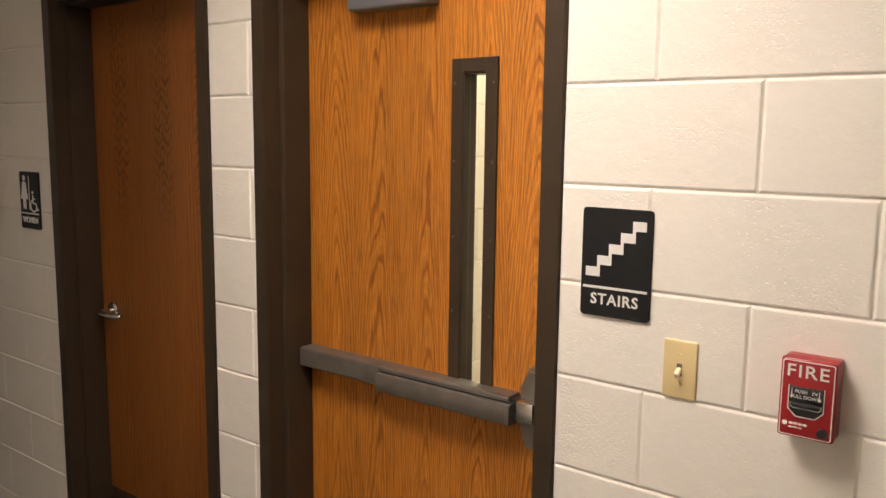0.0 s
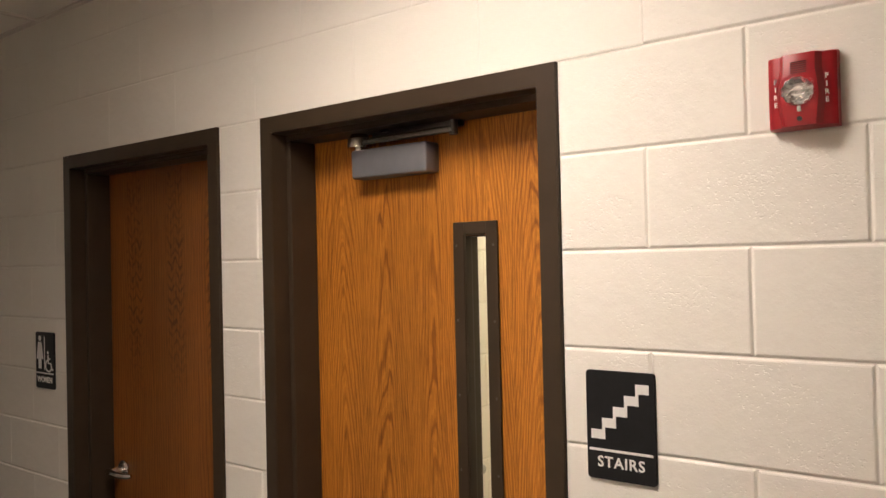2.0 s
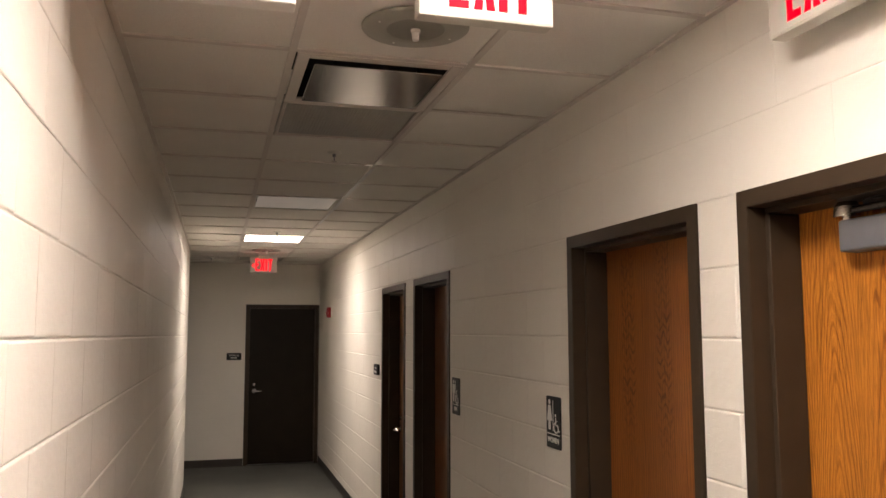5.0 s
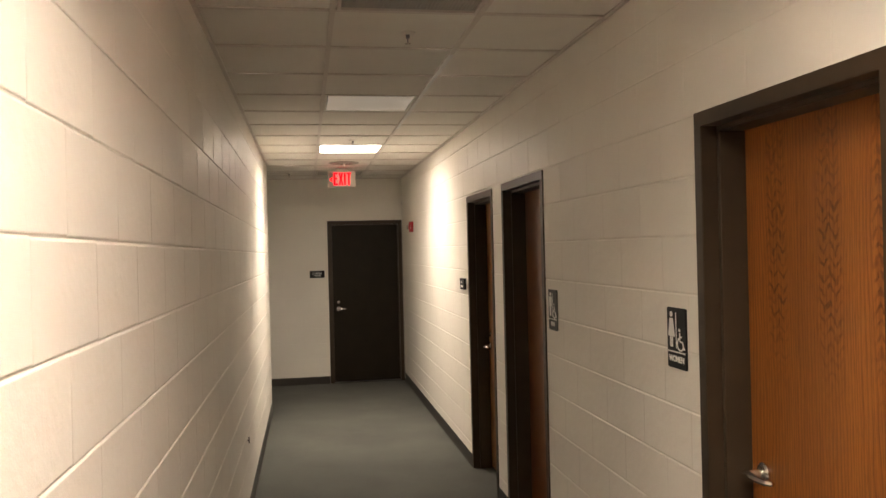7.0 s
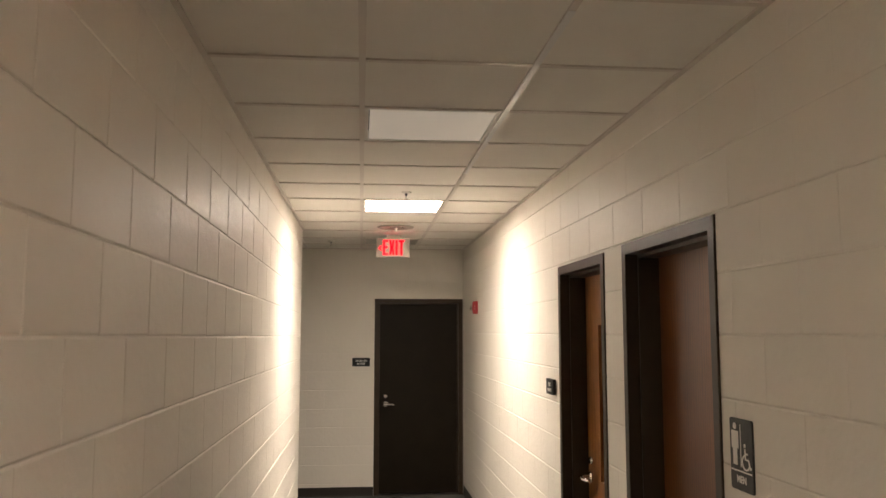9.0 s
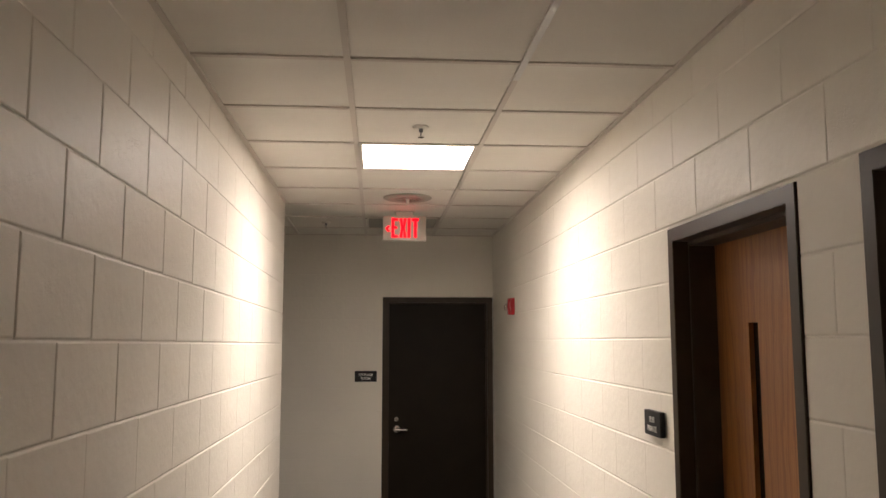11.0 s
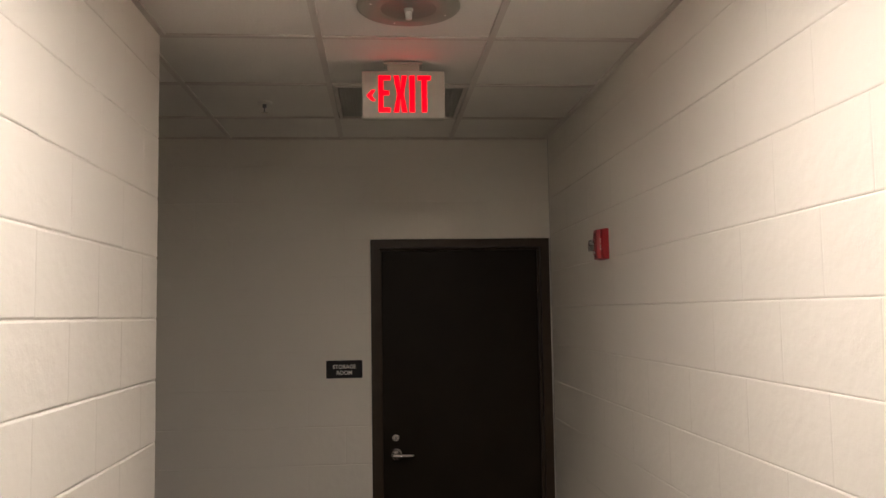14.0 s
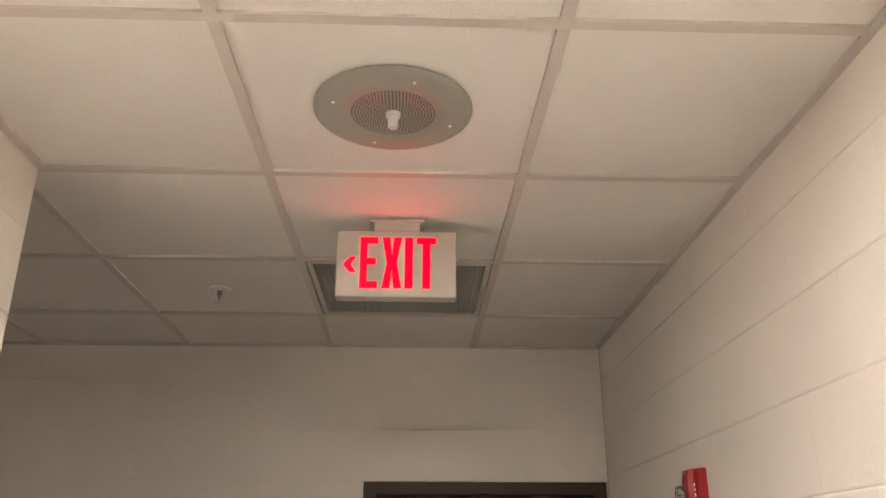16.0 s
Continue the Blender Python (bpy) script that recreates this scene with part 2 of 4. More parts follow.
BLOCK = painted_block("painted_block", 0.5)   # pores filled by many coats
BLOCK_ROUGH = painted_block("painted_block_rough", 0.4, 0.12, 0.35)
BLOCK_PITTED = painted_block("painted_block_pitted", 0.52, 0.1, 0.36)   # open-textured block faces
MORTAR = speckled("painted_mortar", (0.77, 0.73, 0.655), 0.55, 0.04, 3, 0.4, 150, distance=0.002)
OAK = oak("oak_veneer_figured", (0.65, 0.256, 0.037), (0.6, 0.222, 0.029), (0.37, 0.121, 0.014), 0.0, 0.9, 900.0, 105.0, leaves=0.083)
OAK_DARK = oak("oak_veneer_plain", (0.36, 0.132, 0.028), (0.32, 0.11, 0.022), (0.26, 0.085, 0.016), 40.0, 0.6, 420.0, 45.0, True)
OAK_SMOOTH = oak("oak_veneer_smooth", (0.235, 0.08, 0.016), (0.215, 0.07, 0.013), (0.17, 0.05, 0.009), 20.0, 0.5, 300.0, 40.0)
OAK_PALE = oak("oak_veneer_pale", (0.385, 0.165, 0.047), (0.355, 0.145, 0.038), (0.28, 0.104, 0.026), 90.0, 0.3, 150.0, 40.0)
FRAME = speckled("bronze_enamel", (0.048, 0.0325, 0.02), 0.4, 0.1, 9, 0.12, 220)
STEEL_DOOR = speckled("bronze_steel_door", (0.0165, 0.0118, 0.0072), 0.45, 0.1, 5, 0.1, 160)
VINYL = speckled("base_vinyl", (0.03, 0.025, 0.02), 0.5, 0.15, 8, 0.1, 120)
CARPET = carpet_material()
TILE = tile_material()
GRID = speckled("grid_enamel", (0.66, 0.6, 0.54), 0.32, 0.03, 6, 0.05, 120)
WHITE_METAL = speckled("white_enamel", (0.75, 0.72, 0.66), 0.35, 0.03, 8, 0.05, 140)
TEE_SHEEN = speckled("tee_sheen_white", (0.76, 0.75, 0.73), 0.3, 0.02, 8, 0.03, 140)
PLAQUE = speckled("plaque_metal", (0.62, 0.6, 0.57), 0.16, 0.03, 8, 0.03, 60, 0.75)
SPEAKER_PAINT = speckled("speaker_enamel", (0.37, 0.355, 0.3), 0.42, 0.03, 8, 0.04, 140)
FRAME.node_tree.nodes["Principled BSDF"].inputs["Specular IOR Level"].default_value = 0.26
STEEL_DOOR.node_tree.nodes["Principled BSDF"].inputs["Specular IOR Level"].default_value = 0.13
# near-black that stands for shade in gaps, duct and speaker holes
DARK = material("shade_dark", (0.012, 0.011, 0.01), 0.8)
PLASTIC = speckled("exit_housing", (0.56, 0.535, 0.465), 0.4, 0.03, 14, 0.08, 300)
RED_LETTER = glowing("exit_letter", (1.0, 0.0005, 0.007), EXIT_GLOW)
RED_INK = speckled("red_ink", (0.72, 0.035, 0.06), 0.45, 0.06, 30, 0.02, 200)
BLUE_INK = material("blue_ink", (0.03, 0.04, 0.16), 0.45)
RED_LETTER.node_tree.nodes["Principled BSDF"].inputs["Specular IOR Level"].default_value = 0.05
RED_LETTER.node_tree.nodes["Principled BSDF"].inputs["Base Color"].default_value = (0.6, 0.0, 0.005, 1)
LENS_ON = lens_material("troffer_lens_lit", LAMP_COLOR, LAMP)
LENS_END = lens_material("end_lens_lit", LAMP_COLOR, LAMP * 0.82)
LENS_STAIR = lens_material("stair_lens_lit", (1.0, 0.88, 0.66), LAMP * 1.15)
# weak emission keeps this lens paler than the ceiling tiles
LENS_DIM = glowing("troffer_lens_faint", (0.86, 0.8, 0.72), 0.12)
GREY_GRILLE = speckled("return_grille", (0.42, 0.405, 0.37), 0.5, 0.04, 8, 0.1, 120)
CLOSER_PAINT = speckled("closer_paint", (0.2, 0.2, 0.215), 0.36, 0.04, 30, 0.2, 700, 0.35)
BAR_PAINT = speckled("bar_dark_bronze", (0.23, 0.205, 0.175), 0.36, 0.1, 20, 0.1, 500, 0.65)
STEEL = speckled("brushed_steel", (0.72, 0.69, 0.64), 0.25, 0.05, 40, 0.1, 500, 1.0)
DARK_STEEL = speckled("dark_steel", (0.1, 0.09, 0.085), 0.36, 0.08, 40, 0.1, 500, 0.8)
ARM_STEEL = speckled("arm_steel", (0.2, 0.19, 0.18), 0.25, 0.06, 40, 0.1, 500, 0.9)
SIGN_BLACK = speckled("sign_black", (0.012, 0.012, 0.013), 0.5, 0.1, 40, 0.15, 600)
SIGN_GREY = speckled("sign_grey", (0.06, 0.062, 0.06), 0.5, 0.1, 40, 0.15, 600)
for m in (SIGN_BLACK, SIGN_GREY):
    m.node_tree.nodes["Principled BSDF"].inputs["Specular IOR Level"].default_value = 0.25
SIGN_WHITE = material("sign_white", (0.82, 0.8, 0.76), 0.5)
CREAM = speckled("cream_plastic", (0.82, 0.74, 0.55), 0.3, 0.03, 20, 0.03, 200)
ALMOND = speckled("almond_plastic", (0.74, 0.585, 0.3), 0.32, 0.03, 20, 0.03, 200)
ALARM_RED = speckled("alarm_red", (0.34, 0.011, 0.017), 0.33, 0.06, 20, 0.05, 300)
ALARM_SHADE = material("alarm_slot_shade", (0.13, 0.006, 0.008), 0.5)
BLACK_PLASTIC = material("black_plastic", (0.02, 0.02, 0.02), 0.35)
CLEAR = glass("clear_lens", (0.97, 0.97, 0.97), 0.03)
CLEAR.node_tree.nodes["Principled BSDF"].inputs["IOR"].default_value = 1.3
PANE = glass("wired_glass", (0.96, 1.0, 0.97), 0.0)
# opaque dark pane stands in for the dark room, which isn't modelled
DARK_ROOM_PANE = material("dark_room_pane", (0.014, 0.009, 0.006), 0.25)
DARK_ROOM_PANE.node_tree.nodes["Principled BSDF"].inputs["Specular IOR Level"].default_value = 0.15
REFLECTOR = material("reflector", (0.9, 0.9, 0.88), 0.2, 1.0)


# ---- mesh helpers ----
def box(bm, x0, x1, y0, y1, z0, z1, bevel=0.0, segs=2, mat=0):
    r = bmesh.ops.create_cube(bm, size=1.0, matrix=Matrix.LocRotScale(((x0 + x1) / 2, (y0 + y1) / 2, (z0 + z1) / 2), None, (x1 - x0, y1 - y0, z1 - z0)))
    fs = {f for v in r["verts"] for f in v.link_faces}
    for f in fs:
        f.material_index = mat
    if bevel:
        es = list({e for v in r["verts"] for e in v.link_edges})
        out = bmesh.ops.bevel(bm, geom=es, offset=bevel, segments=segs, profile=0.5, affect="EDGES")
        for f in out["faces"]:
            f.material_index = mat
    return bm


def cylinder(bm, p, q, r0, r1=None, n=24, mat=0):
    p, q = Vector(p), Vector(q)
    d = q - p
    m = Matrix.Translation((p + q) / 2) @ d.to_track_quat("Z", "Y").to_matrix().to_4x4()
    r = bmesh.ops.create_cone(bm, cap_ends=True, segments=n, radius1=r0, radius2=r0 if r1 is None else r1, depth=d.length, matrix=m)
    for f in {f for v in r["verts"] for f in v.link_faces}:
        f.material_index = mat
    return bm


def lathe(bm, profile, n=48, mat=0):
    """Turns (radius, z) points round the z axis."""
    rings = []
    for r, z in profile:
        if r < 1e-6:
            rings.append([bm.verts.new((0, 0, z))])
        else:
            rings.append([bm.verts.new((r * math.cos(2 * math.pi * k / n), r * math.sin(2 * math.pi * k / n), z)) for k in range(n)])
    for a, b in zip(rings, rings[1:]):
        for k in range(n):
            loop = [a[k % len(a)], a[(k + 1) % len(a)], b[(k + 1) % len(b)], b[k % len(b)]]
            loop = list(dict.fromkeys(loop))
            if len(loop) > 2:
                bm.faces.new(loop).material_index = mat
    bmesh.ops.recalc_face_normals(bm, faces=bm.faces)
    return bm


def plate(bm, points, y, depth, mat=0):
    """A flat outline of (x, z) points, its face at y (towards the viewer, -y) and depth behind it."""
    front = [bm.verts.new((x, y, z)) for x, z in points]
    back = [bm.verts.new((x, y + depth, z)) for x, z in points]
    faces = [bm.faces.new(front), bm.faces.new(back[::-1])]
    n = len(points)
    for k in range(n):
        faces.append(bm.faces.new((front[k], back[k], back[(k + 1) % n], front[(k + 1) % n])))
    for f in faces:
        f.material_index = mat
    bmesh.ops.recalc_face_normals(bm, faces=faces)
    return bm


def rounded(x0, x1, z0, z1, r, n=5):
    pts = []
    for cx, cz, a in ((x1 - r, z1 - r, 0), (x0 + r, z1 - r, 90), (x0 + r, z0 + r, 180), (x1 - r, z0 + r, 270)):
        for k in range(n + 1):
            t = radians(a + 90 * k / n)
            pts.append((cx + r * math.cos(t), cz + r * math.sin(t)))
    return pts


def disc(cx, cz, r, n=20):
    return [(cx + r * math.cos(2 * math.pi * k / n), cz + r * math.sin(2 * math.pi * k / n)) for k in range(n)]


def stroke(points, w):
    """The outline of a polyline of that width."""
    left, right = [], []
    for i, p in enumerate(points):
        a = Vector(points[max(i - 1, 0)])
        b = Vector(points[min(i + 1, len(points) - 1)])
        d = (b - a).normalized()
        nrm = Vector((-d.y, d.x)) * w / 2
        left.append(tuple(Vector(p) + nrm))
        right.append(tuple(Vector(p) - nrm))
    return left + right[::-1]


def finish(bm, mats, smooth=False):
    me = bpy.data.meshes.new("mesh")
    bm.to_mesh(me)
    bm.free()
    for m in mats if isinstance(mats, (list, tuple)) else [mats]:
        me.materials.append(m)
    if smooth:
        me.shade_smooth()
        me.set_sharp_from_angle(angle=radians(35))
    return me


def part(name, bm, mat, parent, label="", smooth=False, at=None):
    ob = new(name, finish(bm, mat, smooth))
    ob.parent = parent
    if at:
        ob.matrix_basis = at
    return tagged(ob, label)


def thing(name, m, label, category, group="", kind=""):
    ob = new(name)
    ob.empty_display_size = 0.1
    ob.matrix_basis = m
    return tagged(ob, label, category, group, kind)


def lettering(text, size, x, z, y, depth=0.0006, center=True, narrow=1.0, bold=0.0, spacing=1.0):
    """A mesh of upright letters facing -y, their baseline at z."""
    c = bpy.data.curves.new("letters", "FONT")
    c.body, c.size, c.extrude, c.offset, c.space_character = text, size, depth, bold, spacing
    c.align_x = "CENTER" if center else "LEFT"
    c.resolution_u = 3
    ob = bpy.data.objects.new("letters", c)
    scene.collection.objects.link(ob)
    dg = bpy.context.evaluated_depsgraph_get()
    me = bpy.data.meshes.new_from_object(ob.evaluated_get(dg))
    bpy.data.objects.remove(ob)
    bpy.data.curves.remove(c)
    me.transform(pose(x, y, z, 90, 0, 0) @ Matrix.Diagonal((narrow, 1, 1, 1)))
    return me


def words(name, me, mat, parent, label=""):
    me.materials.clear()
    me.materials.append(mat)
    ob = new(name, me)
    ob.parent = parent
    return tagged(ob, label)


def facing_south(x, y, z):
    return pose(x, y, z)


def facing_east(x, y, z):
    return pose(x, y, z, 0, 0, 90)


# ---- walls of painted concrete block ----
block_meshes = {}


def edge_profile(n, depth):
    """Offsets along a block's side and how deep each lies: a raked joint if deep, a filled one if shallow."""
    if depth > 0.003:
        near = [(0.0, depth * 1.25), (0.002, depth), (0.0042, depth * 0.3), (0.0068, 0.0)]
    else:
        near = [(0.0, depth), (0.002, depth * 0.35), (0.005, 0.0)]
    return near + [(n - a, d) for a, d in reversed(near)]


def block_mesh(w, h, side, bed, mat):
    """One block face with rounded edges; its lower left corner at the origin, its face at y = 0."""
    key = (round(w, 3), round(h, 3), side, bed, mat.name)
    if key in block_meshes:
        return block_meshes[key]
    xs, zs = edge_profile(w, side), edge_profile(h, bed)
    n = len(xs)
    v = [(x, max(dx, dz), z) for z, dz in zs for x, dx in xs]
    f = [(n * k + i, n * k + i + 1, n * k + i + n + 1, n * k + i + n) for k in range(len(zs) - 1) for i in range(n - 1)]
    me = bpy.data.meshes.new("block")
    me.from_pydata(v, [], f)
    me.materials.append(mat)
    block_meshes[key] = me
    return me


def pieces(x0, x1, zs, first, module, holes):
    """The (x, z, width, height) of each block of a running bond, cut at the openings. zs: joint heights, from the top down."""
    out = []
    for i, (top, low) in enumerate(zip(zs, zs[1:])):
        a = first + (module / 2 if i % 2 else 0.0)
        a += math.floor((x0 - a) / module) * module
        while a < x1 - 0.01:
            spans = [(max(a, x0), min(a + module, x1))]
            for hx0, hx1, hz in holes:
                if hz > low + 0.03:
                    spans = [q for s in spans for q in ((s[0], min(s[1], hx0)), (max(s[0], hx1), s[1])) if q[1] - q[0] > 0.02]
            out += [(s[0], low, s[1] - s[0], top - low) for s in spans if s[1] - s[0] > 0.02]
            a += module
    return out


def block_wall(name, m, x0, x1, height, zs, first, module, holes, near, label, joint=lambda x, z: (0.0026, 0.0031), fall=0.0, face=lambda x, z: BLOCK):
    """fall: how much the courses drop per metre towards the west, below zero where x runs that way; joint gives the depths of side and bed joints. near(x, z) picks the blocks that are objects of their own; the rest is one part."""
    bm = bmesh.new()
    edges = sorted({x0, x1, *[h for hole in holes for h in hole[:2]]})
    for a, b in zip(edges, edges[1:]):
        low = max([h[2] for h in holes if h[0] <= (a + b) / 2 <= h[1]], default=FLOOR)
        box(bm, a, b, 0.0055, THICK, low, height)
    bmesh.ops.remove_doubles(bm, verts=bm.verts, dist=1e-5)
    wall = tagged(new(name, finish(bm, MORTAR)), label, "wall", kind="structure")
    wall.matrix_basis = m
    rest_v, rest_f = [], []
    for x, z, w, h in pieces(x0, x1, zs, first, module, holes):
        me = block_mesh(w, h, *joint(x + w / 2, z + h / 2), face(x + w / 2, z + h / 2))
        z += fall * (min(0.0, x + 1.0) if fall > 0 else max(0.0, x - 1.0))
        if near(x + w / 2, z + h / 2):
            ob = new("block", me)
            ob.parent = wall
            ob.location = (x, 0, z)
        else:
            n = len(rest_v)
            rest_v += [(v.co.x + x, v.co.y, v.co.z + z) for v in me.vertices]
            rest_f += [tuple(n + k for k in p.vertices) for p in me.polygons]
    if rest_v:
        me = bpy.data.meshes.new("blocks")
        me.from_pydata(rest_v, [], rest_f)
        me.materials.append(BLOCK)
        ob = tagged(new("blocks", me), kind="stuff")
        ob.parent = wall
    return wall


def courses(datum, pitch, height):
    """Joint heights from the ceiling to the floor, one of them at datum."""
    k = math.floor((height - datum) / pitch)
    out = [height] if height - (datum + k * pitch) > 0.02 else []
    z = datum + k * pitch
    while z > FLOOR + 0.02:
        out.append(z)
        z -= pitch
    return out + [FLOOR]


def parity(datum, pitch, height, first, module):
    """Shifts the first joint so that the course above datum has it."""
    zs = courses(datum, pitch, height)
    i = min(range(len(zs)), key=lambda k: abs(zs[k] - datum))
    return first + (module / 2 if (i - 1) % 2 else 0.0)


# the door openings of the north wall: frame's x0, x1, top
DOORS = {"door_1": (-1.97, -0.996, 2.162), "door_2": (-3.108, -2.169, 2.162), "door_3": (-5.833, -4.875, 2.152), "door_4": (-7.018, -6.109, 2.144)}
north_zs = courses(2.161, 0.2022, TOP)


def north_joint(x, z):
    """Raked joints near the stair door and above the far doors, joints half filled with paint elsewhere."""
    if z > 2.17 and x > -4.6:
        return (0.0014, 0.0016) if x < -0.8 else (0.0024, 0.0031)
    return 0.0031 if x > -2.2 else 0.0028 if z > 2.1 and -7.6 < x < -4.6 else 0.0016 if x > -7.3 else 0.001, 0.0031 if x > -8.2 else 0.0027


block_wall("wall_north", facing_south(0, R, 0), WEST, EAST, TOP, north_zs, parity(2.161, 0.2022, TOP, -0.801, 0.397), 0.397,
           [DOORS[k] for k in sorted(DOORS)], lambda x, z: z > 0.55 and x < 0.9, "cream painted concrete block wall with four doors in it",
           north_joint, 0.001,
           lambda x, z: BLOCK_PITTED if x > -2.3 and z < 2.17 or x > -0.8 else BLOCK_ROUGH if z > 2.15 and -7.6 < x < -4.8 else BLOCK)
block_wall("wall_south", pose(0, L, 0, 0, 0, 180), -EAST, -HALL_X, TOP, courses(2.178, 0.2048, TOP), parity(2.178, 0.2048, TOP, 7.495 + 0.19925, 0.3985), 0.3985,
           [], lambda x, z: z > 0.35 and x > 0.3, "cream painted concrete block wall, semi-gloss, without openings",
           lambda x, z: (0.0031 if 3.8 < x < 7.6 and z > 1.6 else 0.0015 if x < 7.6 else 0.0012, 0.0031 if z < 2.2 else 0.0026), -0.0052,
           face=lambda x, z: BLOCK_ROUGH if 4.1 < x < 7.6 and z > 1.8 else BLOCK)
block_wall("wall_west", facing_east(WEST, 0, 0), HALL_Y, R, TOP, courses(2.139, 0.2045, TOP), parity(2.139, 0.2045, TOP, 0.12, 0.406), 0.406,
           [(0.667, 1.672, 2.137)], lambda x, z: x > -1.2, "cream painted concrete block wall with a storage room door",
           lambda x, z: (0.0008, 0.001 if z > 1.4 else 0.0028))
block_wall("wall_return", pose(HALL_X, L, 0, 0, 0, -90), 0.2, -HALL_Y + L, TOP, courses(2.141, 0.2045, TOP), 0.1, 0.413,
           [], lambda x, z: True, "cream painted concrete block wall of the side hall")
block_wall("wall_hall_end", pose(0, HALL_Y, 0, 0, 0, 180), -HALL_X - 0.2, -WEST, TOP, courses(2.141, 0.2045, TOP), 0.1, 0.413,
           [], lambda x, z: False, "cream painted concrete block wall closing the side hall")
block_wall("wall_east", pose(EAST, 0, 0, 0, 0, -90), -R, -L, TOP, courses(2.141, 0.2045, TOP), 0.1, 0.413,
           [], lambda x, z: False, "cream painted concrete block wall closing the corridor")

# ---- floor and base ----
bm = bmesh.new()
box(bm, WEST - 0.2, EAST + 0.2, L - 0.2, R + 0.25, FLOOR - 0.1, FLOOR)
box(bm, WEST - 0.2, HALL_X + 0.2, HALL_Y - 0.2, L - 0.2, FLOOR - 0.1, FLOOR)
tagged(new("floor", finish(bm, CARPET)), "grey low-pile carpet floor along the corridor", "floor", kind="structure")


def baseboard(name, m, spans):
    bm = bmesh.new()
    for a, b in spans:
        prof = [(0.0055, 0.0), (-0.012, 0.0), (-0.0075, 0.006), (-0.005, 0.018), (-0.0045, 0.092), (-0.003, 0.1), (0.0055, 0.1)]
        ends = [[bm.verts.new((x, y, FLOOR + z)) for y, z in prof] for x in (a, b)]
        n = len(prof)
        for k in range(n):
            bm.faces.new((ends[0][k], ends[1][k], ends[1][(k + 1) % n], ends[0][(k + 1) % n]))
        bm.faces.new(ends[0][::-1])
        bm.faces.new(ends[1])
    bmesh.ops.recalc_face_normals(bm, faces=bm.faces)
    ob = tagged(new(name, finish(bm, VINYL)), "dark brown vinyl cove base along the wall", "baseboard", kind="structure")
    ob.matrix_basis = m


baseboard("baseboard_north", facing_south(0, R, 0), [(WEST + 0.01, -7.02), (-6.107, -5.835), (-4.873, -3.11), (-2.167, -1.972), (-0.994, EAST)])
baseboard("baseboard_south", pose(0, L, 0, 0, 0, 180), [(-EAST, -HALL_X)])
baseboard("baseboard_west", facing_east(WEST, 0, 0), [(HALL_Y, 0.665)])
baseboard("baseboard_return", pose(HALL_X, L, 0, 0, 0, -90), [(0.0, -HALL_Y + L)])

# ---- ceiling ----
TAKEN = {14: "light", 6: "light", 2: "light", -2: "grille", 10: "grille", 11: "diffuser"}


def ceiling_mesh():
    """Lay-in tiles between T-bars, with a wall angle along the walls; tiles 7 mm above the face of the grid."""
    bm = bmesh.new()
    rooms = ((GX, EAST, L, R), (WEST, GX, HALL_Y, R))
    half = 0.012
    for x0, x1, y0, y1 in rooms:
        xs = [x0] + [g for g in (GX + PX * k for k in range(-4, 26)) if x0 + 0.03 < g < x1 - 0.03] + [x1]
        ys = [y0] + [g for g in (GY + PY * k for k in range(-8, 4)) if y0 + 0.03 < g < y1 - 0.03] + [y1]
        for a, b in zip(xs, xs[1:]):
            for c, d in zip(ys, ys[1:]):
                kx, ky = math.floor(((a + b) / 2 - GX) / PX), math.floor(((c + d) / 2 - GY) / PY)
                if ky == 0 and kx in TAKEN:
                    continue
                box(bm, a + half - 0.002, b - half + 0.002, c + half - 0.002, d - half + 0.002, CEIL + 0.007, CEIL + 0.02, mat=0)
        for g in xs[1:-1]:
            box(bm, g - half, g + half, y0, y1, CEIL, CEIL + 0.012, mat=1)
        for g in ys[1:-1]:
            for a, b in zip(xs, xs[1:]):
                box(bm, a + half, b - half, g - half, g + half, CEIL - 0.0004, CEIL + 0.012, mat=1)
        for c, d in ((y0, y0 + 0.021), (y1 - 0.021, y1)):
            box(bm, x0 + 0.013, x1 - 0.013, c, d, CEIL - 0.0012, CEIL + 0.01, mat=1)
    box(bm, GX - half, GX + half, L, R, CEIL - 0.0002, CEIL + 0.012, mat=1)
    box(bm, GX - half, GX + half, HALL_Y, L, CEIL - 0.0002, CEIL + 0.012, mat=1)
    for c, d, e, f in ((WEST, WEST + 0.021, HALL_Y, R), (EAST - 0.021, EAST, L, R)):
        box(bm, c, d, e + 0.021, f - 0.021, CEIL - 0.001, CEIL + 0.01, mat=1)
    box(bm, WEST - 0.2, EAST + 0.2, HALL_Y - 0.2, R + 0.25, CEIL + 0.2, CEIL + 0.3, mat=0)
    return finish(bm, [TILE, GRID])


tagged(new("ceiling", ceiling_mesh()), "suspended ceiling of cream mineral tiles in a painted metal grid", "ceiling", kind="structure")


# strip under one grid tee; the bright reflection along it is put into the colour
bm = bmesh.new()
box(bm, GX + PX * 4.72, GX + PX * 8.85, GY + PY - 0.0125, GY + PY + 0.0125, CEIL - 0.004, CEIL - 0.001, 0.001, 1)
tagged(new("trim_ceiling_tee", finish(bm, TEE_SHEEN)), "bright white strip under a ceiling grid tee, its sheen put into the colour", "trim", kind="structure")


def cell(kx):
    """The middle of a tile of the middle row."""
    return GX + PX * (kx + 0.5), GY + PY * 0.5


RECESS = 0.034


